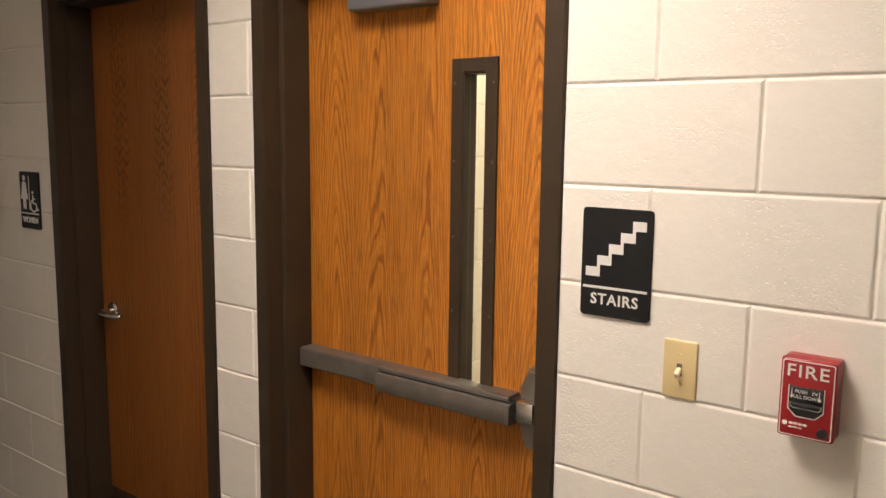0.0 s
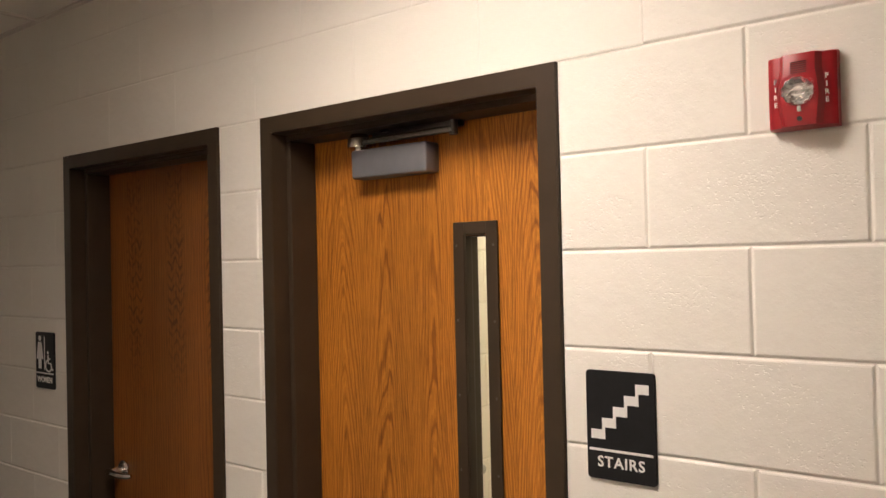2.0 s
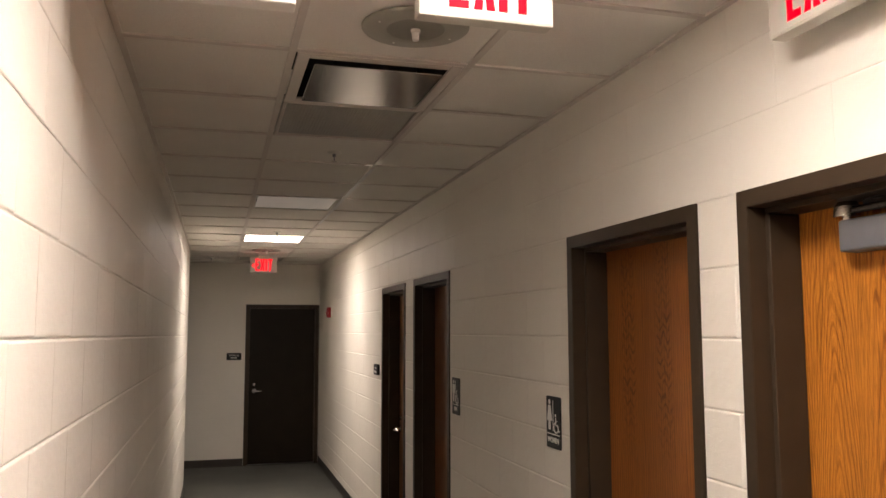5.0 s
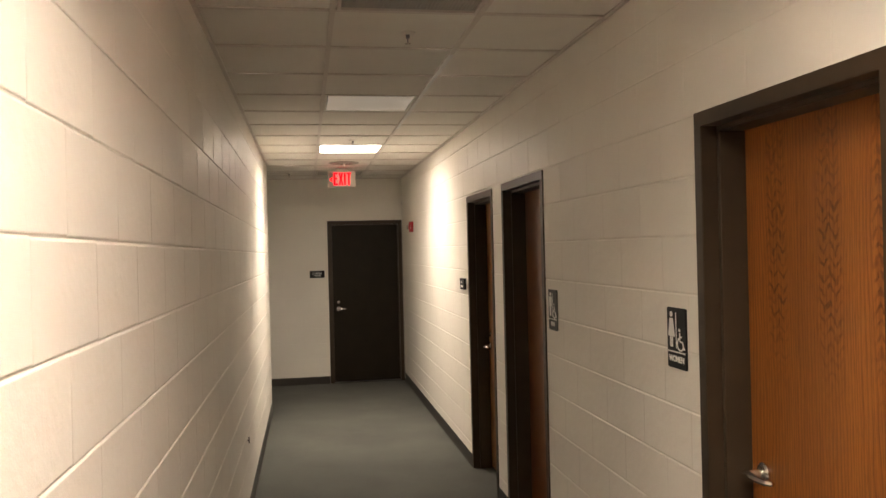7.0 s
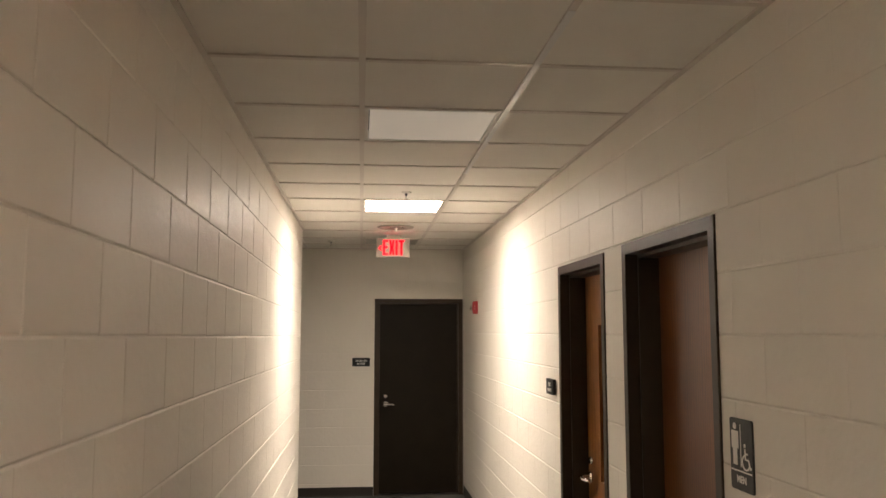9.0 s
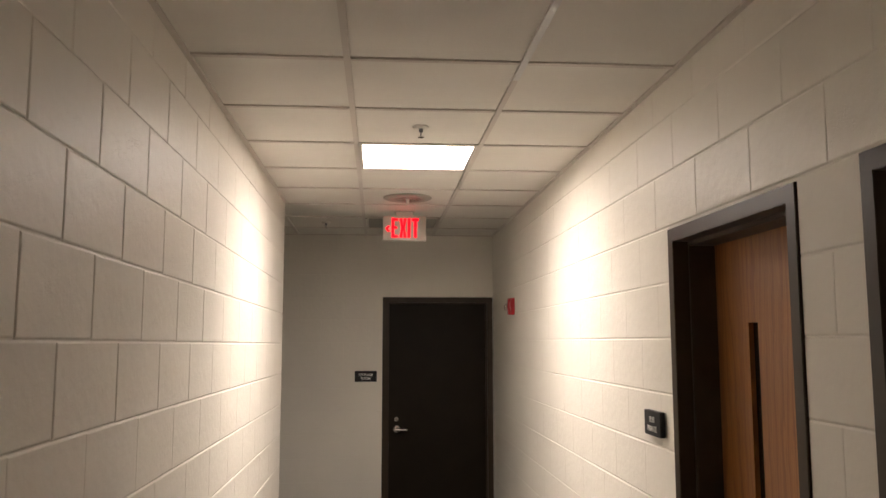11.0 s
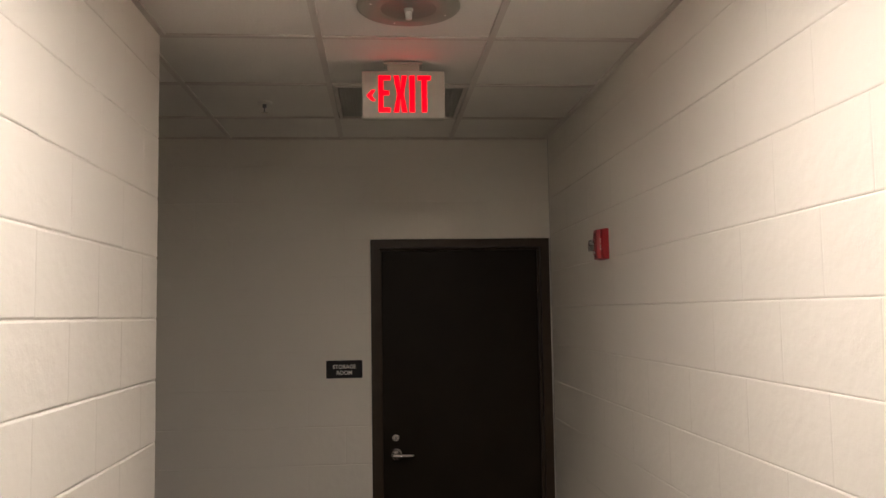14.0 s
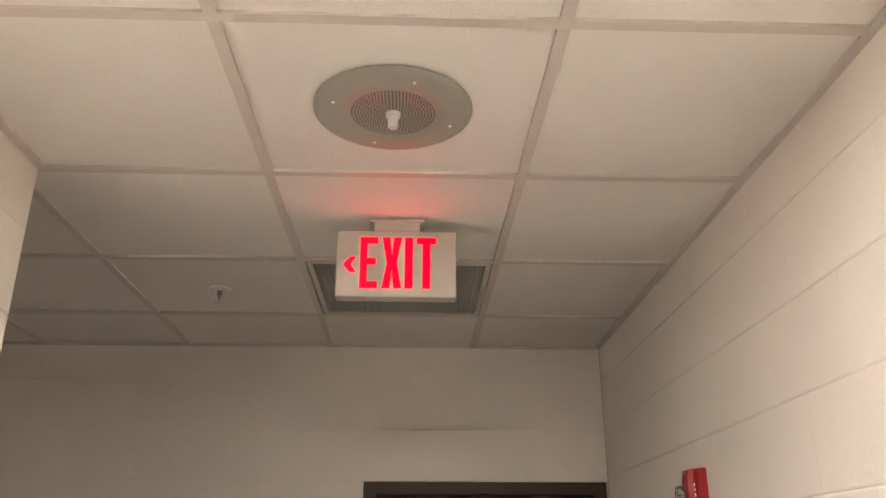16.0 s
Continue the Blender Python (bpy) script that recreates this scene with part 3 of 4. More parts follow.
def ceiling_light(x, y, lit, z=CEIL, lens=None):
    t = thing("ceiling_light", pose(x, y, z), ("lit" if lit else "nearly dark") + " square white troffer light set in the ceiling grid", "ceiling light", "ceiling troffers")
    hx, hy = PX / 2 - 0.012, PY / 2 - 0.012
    bm = bmesh.new()
    for s in (-1, 1):
        box(bm, -hx, hx, *sorted((s * hy, s * (hy - 0.016))), 0.002, 0.052, 0.001, 1)
        box(bm, *sorted((s * hx, s * (hx - 0.016))), -hy + 0.016, hy - 0.016, 0.002, 0.052, 0.001, 1)
    box(bm, -hx, hx, -hy, hy, 0.06, 0.07)
    part("frame", bm, WHITE_METAL, t, "white enamelled frame")
    # dark sheet behind the lens puts shade into the gap round it
    bm = bmesh.new()
    box(bm, -hx + 0.001, hx - 0.001, -hy + 0.001, hy - 0.001, 0.054, 0.057)
    part("lens_gap_shade", bm, DARK, t)
    bm = bmesh.new()
    gap, up = (0.016, RECESS) if lit else (0.021, 0.006)
    box(bm, -hx + gap, hx - gap, -hy + gap, hy - gap, up, up + 0.006)
    part("lens", bm, lens or (LENS_ON if lit else LENS_DIM), t, "glowing white lens" if lit else "barely glowing white lens")
    return t


for k, lit in ((14, True), (6, False), (2, True)):
    ceiling_light(*cell(k), lit, lens=LENS_END if k == 2 else None)


def air_diffuser(x, y):
    t = thing("air_diffuser", pose(x, y, CEIL), "square white metal supply air diffuser with a plaque face", "air vent")
    h = PX / 2 - 0.012
    bm = bmesh.new()
    for q in (-1, 1):
        box(bm, -h, h, *sorted((q * h, q * (h - 0.042))), -0.004, 0.004, 0.002, 2)
        box(bm, *sorted((q * h, q * (h - 0.042))), -h + 0.042, h - 0.042, -0.004, 0.004, 0.002, 2)
    part("frame", bm, GRID, t)
    # near-black sides carry the shade of the duct's depth
    bm = bmesh.new()
    for q in (-1, 1):
        box(bm, -h + 0.02, h - 0.02, *sorted((q * (h - 0.036), q * (h - 0.041))), 0.004, 0.12)
        box(bm, *sorted((q * (h - 0.036), q * (h - 0.041))), -h + 0.041, h - 0.041, 0.004, 0.12)
    box(bm, -h + 0.02, h - 0.02, -h + 0.02, h - 0.02, 0.12, 0.126)
    part("duct_neck", bm, DARK, t, "duct opening, the shade of its depth put into the colour")
    bm = bmesh.new()
    box(bm, -0.226, 0.226, -0.226, 0.226, -0.018, -0.014, 0.0015, 2)
    part("plaque", bm, PLAQUE, t, "glossy metal plaque")
    for sx in (-0.15, 0.15):
        for sy in (-0.15, 0.15):
            bm = bmesh.new()
            cylinder(bm, (sx, sy, -0.0145), (sx, sy, 0.121), 0.004, n=8)
            part("hanger", bm, STEEL, t)


air_diffuser(*cell(11))


def return_grille(x, y):
    t = thing("return_air_grille", pose(x, y, CEIL), "square grey egg-crate return air grille set in the ceiling", "air vent", "return grilles")
    h = PX / 2 - 0.012
    bm = bmesh.new()
    for s in (-1, 1):
        box(bm, -h, h, *sorted((s * h, s * (h - 0.014))), -0.003, 0.02, 0.001, 1)
        box(bm, *sorted((s * h, s * (h - 0.014))), -h + 0.014, h - 0.014, -0.003, 0.02, 0.001, 1)
    part("frame", bm, GRID, t, "thin metal frame")
    bm = bmesh.new()
    n = 38
    for k in range(1, n):
        u = -h + 0.014 + (2 * h - 0.028) * k / n
        box(bm, u - 0.0011, u + 0.0011, -h + 0.014, h - 0.014, 0.004, 0.017)
        box(bm, -h + 0.014, h - 0.014, u - 0.0011, u + 0.0011, 0.0045, 0.0175)
    tagged(part("egg_crate", bm, GREY_GRILLE, t, "grey egg-crate core"), kind="stuff")
    bm = bmesh.new()
    box(bm, -h, h, -h, h, 0.024, 0.03)
    part("plenum", bm, GREY_GRILLE, t)


return_grille(*cell(10))
return_grille(*cell(-2))


def ceiling_speaker(x, y):
    t = thing("ceiling_speaker", pose(x, y, CEIL), "round cream metal ceiling loudspeaker with a perforated middle", "loudspeaker", "ceiling loudspeakers")
    bm = lathe(bmesh.new(), [(0.0, 0.003), (0.0, -0.006), (0.09, -0.006), (0.094, -0.0085), (0.115, -0.0085), (0.15, -0.0075), (0.16, -0.005), (0.1645, -0.0015), (0.165, 0.003)], 72)
    part("baffle", bm, SPEAKER_PAINT, t, smooth=True)
    # flat dark dots stand in for the shaded holes of the grille
    bm = bmesh.new()
    for ring in range(2, 14):
        r = 0.0066 * ring
        n = int(2 * math.pi * r / 0.0072)
        for k in range(n):
            a = 2 * math.pi * k / n
            cx, cy = r * math.cos(a), r * math.sin(a)
            vs = [bm.verts.new((cx + 0.0021 * math.cos(math.pi / 3 * j), cy - 0.0021 * math.sin(math.pi / 3 * j), -0.0064)) for j in range(6)]
            bm.faces.new(vs)
    tagged(part("perforation", bm, DARK, t, "ring pattern of small dark dots drawn as holes"), kind="stuff")
    bm = lathe(bmesh.new(), [(0.0, -0.04), (0.009, -0.04), (0.0105, -0.036), (0.0105, -0.016), (0.015, -0.015), (0.015, -0.0062), (0.0, -0.0062)], 20)
    part("knob", bm, SIGN_WHITE, t, "small white knob in the middle", smooth=True)
    for a in (20, 110, 200, 290):
        bm = bmesh.new()
        cylinder(bm, (0.128 * math.cos(radians(a)), 0.128 * math.sin(radians(a)), -0.0082), (0.128 * math.cos(radians(a)), 0.128 * math.sin(radians(a)), -0.0098), 0.0035, n=10)
        part("screw", bm, SIGN_WHITE, t)


ceiling_speaker(cell(12)[0], cell(12)[1] + 0.038)
ceiling_speaker(*cell(0))


def sprinkler(x, y):
    t = thing("sprinkler_head", pose(x, y, CEIL + 0.004), "pendent fire sprinkler head with a cream escutcheon in a ceiling tile", "sprinkler", "sprinkler heads")
    bm = lathe(bmesh.new(), [(0.036, 0.003), (0.036, -0.002), (0.029, -0.007), (0.018, -0.008), (0.013, -0.008), (0.013, 0.0)], 28)
    part("escutcheon", bm, WHITE_METAL, t, smooth=True)
    bm = bmesh.new()
    cylinder(bm, (0, 0, 0), (0, 0, -0.022), 0.009, n=12)
    for s in (-1, 1):
        cylinder(bm, (s * 0.01, 0, -0.02), (s * 0.003, 0, -0.045), 0.002, n=8)
    cylinder(bm, (0, 0, -0.022), (0, 0, -0.045), 0.002, n=8)
    part("body", bm, CLOSER_PAINT, t, "grey metal body")
    bm = bmesh.new()
    cylinder(bm, (0, 0, -0.045), (0, 0, -0.047), 0.014, n=18)
    part("deflector", bm, STEEL, t)


for p in ((-4.2, 0.86), (-7.75, 0.812), (-10.775, 0.196)):
    sprinkler(*p)

# ---- doors ----
def lever(parent, x, z, y, toward, deadbolt=False, mat=None, reach=0.118):
    mat = mat or STEEL
    bm = bmesh.new()
    cylinder(bm, (x, y, z), (x, y - 0.008, z), 0.033, 0.033, 32)
    cylinder(bm, (x, y - 0.008, z), (x, y - 0.014, z), 0.033, 0.026, 32)
    cylinder(bm, (x, y - 0.012, z), (x, y - 0.058, z), 0.0125, n=18)
    bend = [(-0.1, 0.0, 0.0125), (0.0, 0.0, 0.0135), (0.25, -0.006, 0.0125), (0.55, -0.007, 0.0115), (0.85, -0.002, 0.0105), (1.0, 0.008, 0.0095)]
    for (u0, d0, r0), (u1, d1, r1) in zip(bend, bend[1:]):
        cylinder(bm, (x + toward * reach * u0, y - 0.06 + d0, z), (x + toward * reach * u1, y - 0.06 + d1, z), r0, r1, 16)
    for u, d, rad in (bend[0], *bend[2:]):
        bmesh.ops.create_uvsphere(bm, u_segments=14, v_segments=8, radius=rad, matrix=Matrix.Translation((x + toward * reach * u, y - 0.06 + d, z)))
    part("door_handle", bm, mat, parent, "satin steel lever handle", smooth=True)
    if deadbolt:
        bm = bmesh.new()
        cylinder(bm, (x, y, z + 0.091), (x, y - 0.012, z + 0.091), 0.022, 0.019, 24)
        box(bm, x - 0.002, x + 0.002, y - 0.0135, y - 0.011, z + 0.084, z + 0.098, mat=1)
        part("lock_cylinder", bm, [mat, BLACK_PLASTIC], parent, "round steel lock cylinder", smooth=True)


def hollow_frame(t, w, h, recess, face=0.05, stop=0.016, rabbet=0.05):
    """Welded steel frame: two jambs and a head; the leaf stands recess behind the wall's face."""
    bm = bmesh.new()
    d = recess + 0.045
    plate(bm, [(0.0015, FLOOR), (0.0015, h - 0.0015), (w - 0.0015, h - 0.0015), (w - 0.0015, FLOOR), (w - face, FLOOR), (w - face, h - face), (face, h - face), (face, FLOOR)], -0.006, d + 0.006)
    bmesh.ops.bevel(bm, geom=[e for e in bm.edges if all(v.co.y < -0.005 for v in e.verts) and max(v.co.z for v in e.verts) > 0.1], offset=0.002, segments=2, affect="EDGES")
    if recess > rabbet:
        for x0, x2 in ((0.0055, face + stop), (w - 0.0055, w - face - stop)):
            box(bm, *sorted((x0, x2)), rabbet, recess - 0.001, FLOOR, h - face - stop, 0.004, 3)
    if recess > rabbet:
        box(bm, face - 0.01, w - face + 0.01, rabbet + 0.0005, recess - 0.0015, h - face - stop, h - face + 0.01, 0.002, 2)
    else:
        for x0, x1 in ((face - 0.002, face + 0.016), (w - face - 0.016, w - face + 0.002)):
            box(bm, x0, x1, recess + 0.02, d - 0.001, FLOOR, h - face)
    part("door_frame", bm, FRAME, t, "dark bronze enamelled steel frame")
    for x in (face / 2, w - face / 2):
        bm = bmesh.new()
        cylinder(bm, (x, -0.0055, 0.32), (x, -0.0068, 0.32), 0.004, n=10)
        part("screw", bm, FRAME, t)


KICK = 0.27


def wood_door(name, m, w, h, recess, mat, label, vision=None, handle=None):
    t = thing(name, m, label, "door", kind="structure")
    hollow_frame(t, w, h, recess)
    x0, x1, z1, y = 0.053, w - 0.053, h - 0.053, recess
    bm = bmesh.new()
    if vision:
        a, b, c, d = vision
        box(bm, x0, a, y, y + 0.044, FLOOR + 0.012, z1)
        box(bm, b, x1, y, y + 0.044, FLOOR + 0.012, z1)
        box(bm, a, b, y, y + 0.044, FLOOR + 0.012, c)
        box(bm, a, b, y, y + 0.044, d, z1)
    else:
        box(bm, x0, x1, y, y + 0.044, FLOOR + 0.012, z1, 0.0015, 1)
    leaf = part("door_leaf", bm, mat, t, "oak veneer leaf")
    if name == "door_2":
        kp = bmesh.new()
        box(kp, x0 + 0.012, x1 - 0.012, y - 0.0018, y + 0.001, FLOOR + 0.02, KICK, 0.0006, 1)
        part("kick_plate", kp, FRAME, leaf, "dark bronze kick plate")
    if handle:
        lever(leaf, handle[0], handle[1], y, handle[2], name == "door_4")
    return t, leaf


# stair door, with a vision panel, closer and exit device
X1, W1 = DOORS["door_1"][0], DOORS["door_1"][1] - DOORS["door_1"][0]
REC1 = 0.15
# vision panel's outer edges
VX0, VX1, VZ0, VZ1 = -1.393 - X1, -1.257 - X1, 0.96, 1.839
door_1, leaf_1 = wood_door("door_1", facing_south(X1, R, 0), W1, 2.162, REC1, OAK,
                           "closed orange oak stair door with narrow window and push bar", (VX0 + 0.036, VX1 - 0.036, VZ0 + 0.036, VZ1 - 0.036))
bm = bmesh.new()
y = REC1
for a, b, c, d in ((VX0, VX0 + 0.034, VZ0, VZ1), (VX1 - 0.034, VX1, VZ0, VZ1), (VX0 + 0.034, VX1 - 0.034, VZ0, VZ0 + 0.034), (VX0 + 0.034, VX1 - 0.034, VZ1 - 0.034, VZ1)):
    box(bm, a, b, y - 0.009, y - 0.001, c, d, 0.002, 2)
for a, b, c, d in ((VX0 + 0.031, VX0 + 0.037, VZ0 + 0.034, VZ1 - 0.034), (VX1 - 0.037, VX1 - 0.031, VZ0 + 0.034, VZ1 - 0.034)):
    box(bm, a, b, y - 0.004, y + 0.05, c, d)
for c in (VZ0 + 0.0345, VZ1 - 0.0375):
    box(bm, VX0 + 0.037, VX1 - 0.037, y - 0.003, y + 0.05, c, c + 0.003)
part("vision_frame", bm, FRAME, leaf_1, "dark bronze metal window frame")
for k in range(5):
    for x in (VX0 + 0.011, VX1 - 0.011):
        bm = bmesh.new()
        z = VZ0 + 0.06 + (VZ1 - VZ0 - 0.12) * k / 4
        cylinder(bm, (x, y - 0.0085, z), (x, y - 0.01, z), 0.0033, n=10)
        part("screw", bm, DARK_STEEL, leaf_1)
bm = bmesh.new()
box(bm, VX0 + 0.037, VX1 - 0.037, y + 0.02, y + 0.026, VZ0 + 0.036, VZ1 - 0.036)
pane = part("glass_pane", bm, PANE, leaf_1)
pane.visible_shadow = False


def door_closer(t, x0, x1, z0, z1, y):
    bm = bmesh.new()
    box(bm, x0, x1, y - 0.058, y + 0.001, z0, z1, 0.007, 3)
    body = part("closer_body", bm, CLOSER_PAINT, t, "silver-grey closer cover", smooth=True)
    bm = bmesh.new()
    cylinder(bm, (x0 + 0.012, y - 0.036, z1 - 0.001), (x0 + 0.012, y - 0.036, z1 + 0.012), 0.013, n=18)
    cylinder(bm, (x0 + 0.012, y - 0.036, z1 + 0.008), (x0 + 0.012, y - 0.036, z1 + 0.034), 0.034, 0.031, n=28)
    cylinder(bm, (x0 + 0.012, y - 0.036, z1 + 0.034), (x0 + 0.012, y - 0.036, z1 + 0.046), 0.031, 0.022, n=28)
    part("spindle", bm, STEEL, body, "bright steel knuckle", smooth=True)
    bm = bmesh.new()
    box(bm, x0 + 0.045, x1 + 0.085, y - 0.058, y - 0.04, z1 + 0.012, z1 + 0.03, 0.005, 3)
    part("arm", bm, ARM_STEEL, body, "dark steel arm", smooth=True)
    bm = bmesh.new()
    box(bm, x0 + 0.06, x1 + 0.095, y - 0.036, y - 0.014, z1 + 0.03, z1 + 0.046, 0.004, 2)
    cylinder(bm, (x1 + 0.082, y - 0.045, z1 + 0.008), (x1 + 0.082, y - 0.045, z1 + 0.044), 0.011, n=16)
    box(bm, x0 + 0.1, x0 + 0.13, y - 0.05, y - 0.03, z1 + 0.04, z1 + 0.046, 0.002, 1)
    part("forearm", bm, DARK_STEEL, body, smooth=True)


door_closer(door_1, -1.703 - X1, -1.437 - X1, 1.971, 2.05, REC1)


def exit_device(t, x0, x1, z, y):
    """A touch-bar exit device: long rail, raised touch bar, latch head with its cover."""
    prof = [(0.0, -0.028), (-0.047, -0.028), (-0.051, -0.0265), (-0.053, -0.022), (-0.053, 0.023), (-0.051, 0.0265), (-0.047, 0.028), (0.0, 0.028)]
    bar_prof = [(-0.03, -0.04), (-0.059, -0.04), (-0.0645, -0.038), (-0.067, -0.033), (-0.067, 0.005), (-0.065, 0.01), (-0.059, 0.0125), (-0.03, 0.0125)]

    def rail(bm, a, b, off, s, outline=prof):
        ends = [[bm.verts.new((x, y + off + s * py, z + s * pz)) for py, pz in outline] for x in (a, b)]
        n = len(outline)
        for k in range(n):
            bm.faces.new((ends[0][k], ends[1][k], ends[1][(k + 1) % n], ends[0][(k + 1) % n]))
        bm.faces.new(ends[0][::-1])
        bm.faces.new(ends[1])
        bmesh.ops.recalc_face_normals(bm, faces=bm.faces)
        return bm
    base = part("exit_device", rail(bmesh.new(), x0, x1 - 0.028, 0.0, 1.0), BAR_PAINT, t, "dark bronze push-bar exit device")
    part("joint_cover", rail(bmesh.new(), x0 + 0.262, x0 + 0.309, -0.001, 1.015), BAR_PAINT, base, smooth=True)
    part("touch_bar", rail(bmesh.new(), x0 + 0.31, x1 - 0.032, 0.0, 1.0, bar_prof), BAR_PAINT, base, "raised touch bar", smooth=True)
    part("bar_tip", rail(bmesh.new(), x1 - 0.0315, x1 - 0.018, 0.0005, 1.0, bar_prof), BAR_PAINT, base, "grey end piece", smooth=True)
    # black filler for the shade in the gap before the latch head
    bm = bmesh.new()
    box(bm, x1 - 0.027, x1 - 0.001, y - 0.046, y, z - 0.024, z + 0.022)
    part("latch_gap_shade", bm, BLACK_PLASTIC, base)
    # black strip drawn for the shaded slit along the touch bar's top
    bm = bmesh.new()
    box(bm, x0 + 0.315, x1 - 0.012, y - 0.0545, y - 0.05, z + 0.012, z + 0.0165)
    part("slit_shade", bm, BLACK_PLASTIC, base)
    bm = bmesh.new()
    box(bm, x1 - 0.002, x1 + 0.045, y - 0.062, y + 0.0, z - 0.026, z + 0.026, 0.005, 2)
    part("latch_head", bm, STEEL, base, "worn steel latch head", smooth=True)
    bm = bmesh.new()
    plate(bm, [(x1 + 0.004, z - 0.1), (x1 + 0.04, z - 0.1), (x1 + 0.05, z - 0.06), (x1 + 0.05, z + 0.06), (x1 + 0.04, z + 0.1), (x1 + 0.012, z + 0.1), (x1 - 0.012, z + 0.05), (x1 - 0.012, z - 0.05)], y - 0.03, 0.03)
    bmesh.ops.bevel(bm, geom=[e for e in bm.edges if all(v.co.y < y - 0.02 for v in e.verts)], offset=0.008, segments=3, affect="EDGES")
    part("latch_cover", bm, BAR_PAINT, base, smooth=True)
    bm = bmesh.new()
    box(bm, x0 - 0.004, x0 + 0.003, y - 0.047, y, z - 0.028, z + 0.028, 0.002, 1)
    part("end_cap", bm, BAR_PAINT, base)


exit_device(door_1, 0.068, -1.15 - X1, 1.006, REC1)

for name, handle, vision, mat, label in (
        ("door_2", (0.135, 0.985, 1), None, OAK_DARK, "closed brown oak restroom door in a dark frame"),
        ("door_3", None, None, OAK_SMOOTH, "closed brown oak restroom door with a push face, dark frame"),
        ("door_4", (0.115, 0.945, 1), (0.3, 0.366, 0.95, 1.8), OAK_PALE, "closed pale oak door with a slit window, file room")):
    a, b, h = DOORS[name]
    t, leaf = wood_door(name, facing_south(a, R, 0), b - a, h, 0.145, mat, label, vision, handle)
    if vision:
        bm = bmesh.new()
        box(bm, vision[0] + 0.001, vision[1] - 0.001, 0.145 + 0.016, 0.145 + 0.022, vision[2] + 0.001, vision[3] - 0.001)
        part("glass_pane", bm, DARK_ROOM_PANE, leaf, "slit pane coloured dark for the unlit room behind")

# storage room door
door_5 = thing("door_5", facing_east(WEST, 0.667, 0), "closed dark bronze steel storage room door with lever", "door", kind="structure")
hollow_frame(door_5, 1.005, 2.137, 0.06, stop=0.012, rabbet=0.04)
bm = bmesh.new()
box(bm, 0.054, 0.951, 0.06, 0.104, FLOOR + 0.01, 2.083, 0.0015, 1)
leaf = part("door_leaf", bm, STEEL_DOOR, door_5, "dark bronze flush steel leaf")
lever(leaf, 0.131, 0.949, 0.06, 1, True, reach=0.092)
bm = bmesh.new()
box(bm, 0.05, 0.955, 0.0, 0.12, FLOOR, FLOOR + 0.008, 0.002, 1)
part("threshold", bm, DARK_STEEL, door_5)


# ---- exit signs ----
def letter_shapes(x, z, w, h, s):
    """E, X, I, T outlines, each a list of outlines; (x, z) the lower left of the word, s the stroke."""
    lw = w * 0.27
    shapes = []
    e = [(0, 0), (lw * 0.9, 0), (lw * 0.9, s), (s, s), (s, h * 0.46), (lw * 0.8, h * 0.46), (lw * 0.8, h * 0.46 + s), (s, h * 0.46 + s), (s, h - s), (lw * 0.9, h - s), (lw * 0.9, h), (0, h)]
    shapes.append([(x + a, z + b) for a, b in e])
    x += lw * 1.12
    q = s * 1.12
    ex = [(0, 0), (q, 0), (lw / 2, h * 0.37), (lw - q, 0), (lw, 0), (lw / 2 + q * 0.62, h * 0.5), (lw, h), (lw - q, h), (lw / 2, h * 0.63), (q, h), (0, h), (lw / 2 - q * 0.62, h * 0.5)]
    shapes.append([(x + a, z + b) for a, b in ex])
    x += lw * 1.16
    shapes.append([(x, z), (x + s * 1.15, z), (x + s * 1.15, z + h), (x, z + h)])
    x += s * 1.15 + lw * 0.2
    tee = [(lw / 2 - s * 0.55, 0), (lw / 2 + s * 0.55, 0), (lw / 2 + s * 0.55, h - s), (lw, h - s), (lw, h), (0, h), (0, h - s), (lw / 2 - s * 0.55, h - s)]
    shapes.append([(x + a, z + b) for a, b in tee])
    return shapes


def exit_sign(m, label, arrow=0, text_x=-0.094, text_w=0.19):
    """A sign hung from the ceiling by a canopy; origin in the middle of its top, its face towards -y. arrow: -1 left, 1 right."""
    t = thing("exit_sign", m, label, "exit sign", "exit signs")
    w, h, d = 0.322, 0.187, 0.046
    bm = bmesh.new()
    box(bm, -w / 2, w / 2, 0.0, d, -h, 0.0, 0.004, 3)
    part("housing", bm, PLASTIC, t, "cream plastic housing", smooth=True)
    bm = bmesh.new()
    plate(bm, rounded(-w / 2 + 0.003, w / 2 - 0.003, -h + 0.006, -0.003, 0.004), -0.0015, 0.003)
    part("face_plate", bm, PLASTIC, t)
    bm = bmesh.new()
    box(bm, -0.075, 0.075, -0.012, d + 0.012, 0.024, 0.0325, 0.002, 2)
    box(bm, -0.062, 0.062, 0.0, d, -0.001, 0.025, 0.002, 2)
    part("canopy", bm, PLASTIC, t, "ceiling canopy")
    shapes = letter_shapes(text_x, -0.164, text_w, 0.145, 0.0185)
    for pts in shapes:
        bm = bmesh.new()
        plate(bm, pts, -0.0026, 0.0022)
        part("letter", bm, RED_LETTER, t, "glowing red letter")
    if arrow:
        bm = bmesh.new()
        cx, cz, a = arrow * 0.127, -0.098, 0.022
        k = arrow
        pts = [(cx + k * 0.016, cz), (cx - k * 0.004, cz + a), (cx - k * 0.02, cz + a), (cx - k * 0.004, cz), (cx - k * 0.02, cz - a), (cx - k * 0.004, cz - a)]
        plate(bm, pts if k > 0 else pts[::-1], -0.0026, 0.0022)
        part("arrow", bm, RED_LETTER, t, "glowing red chevron")
    return t


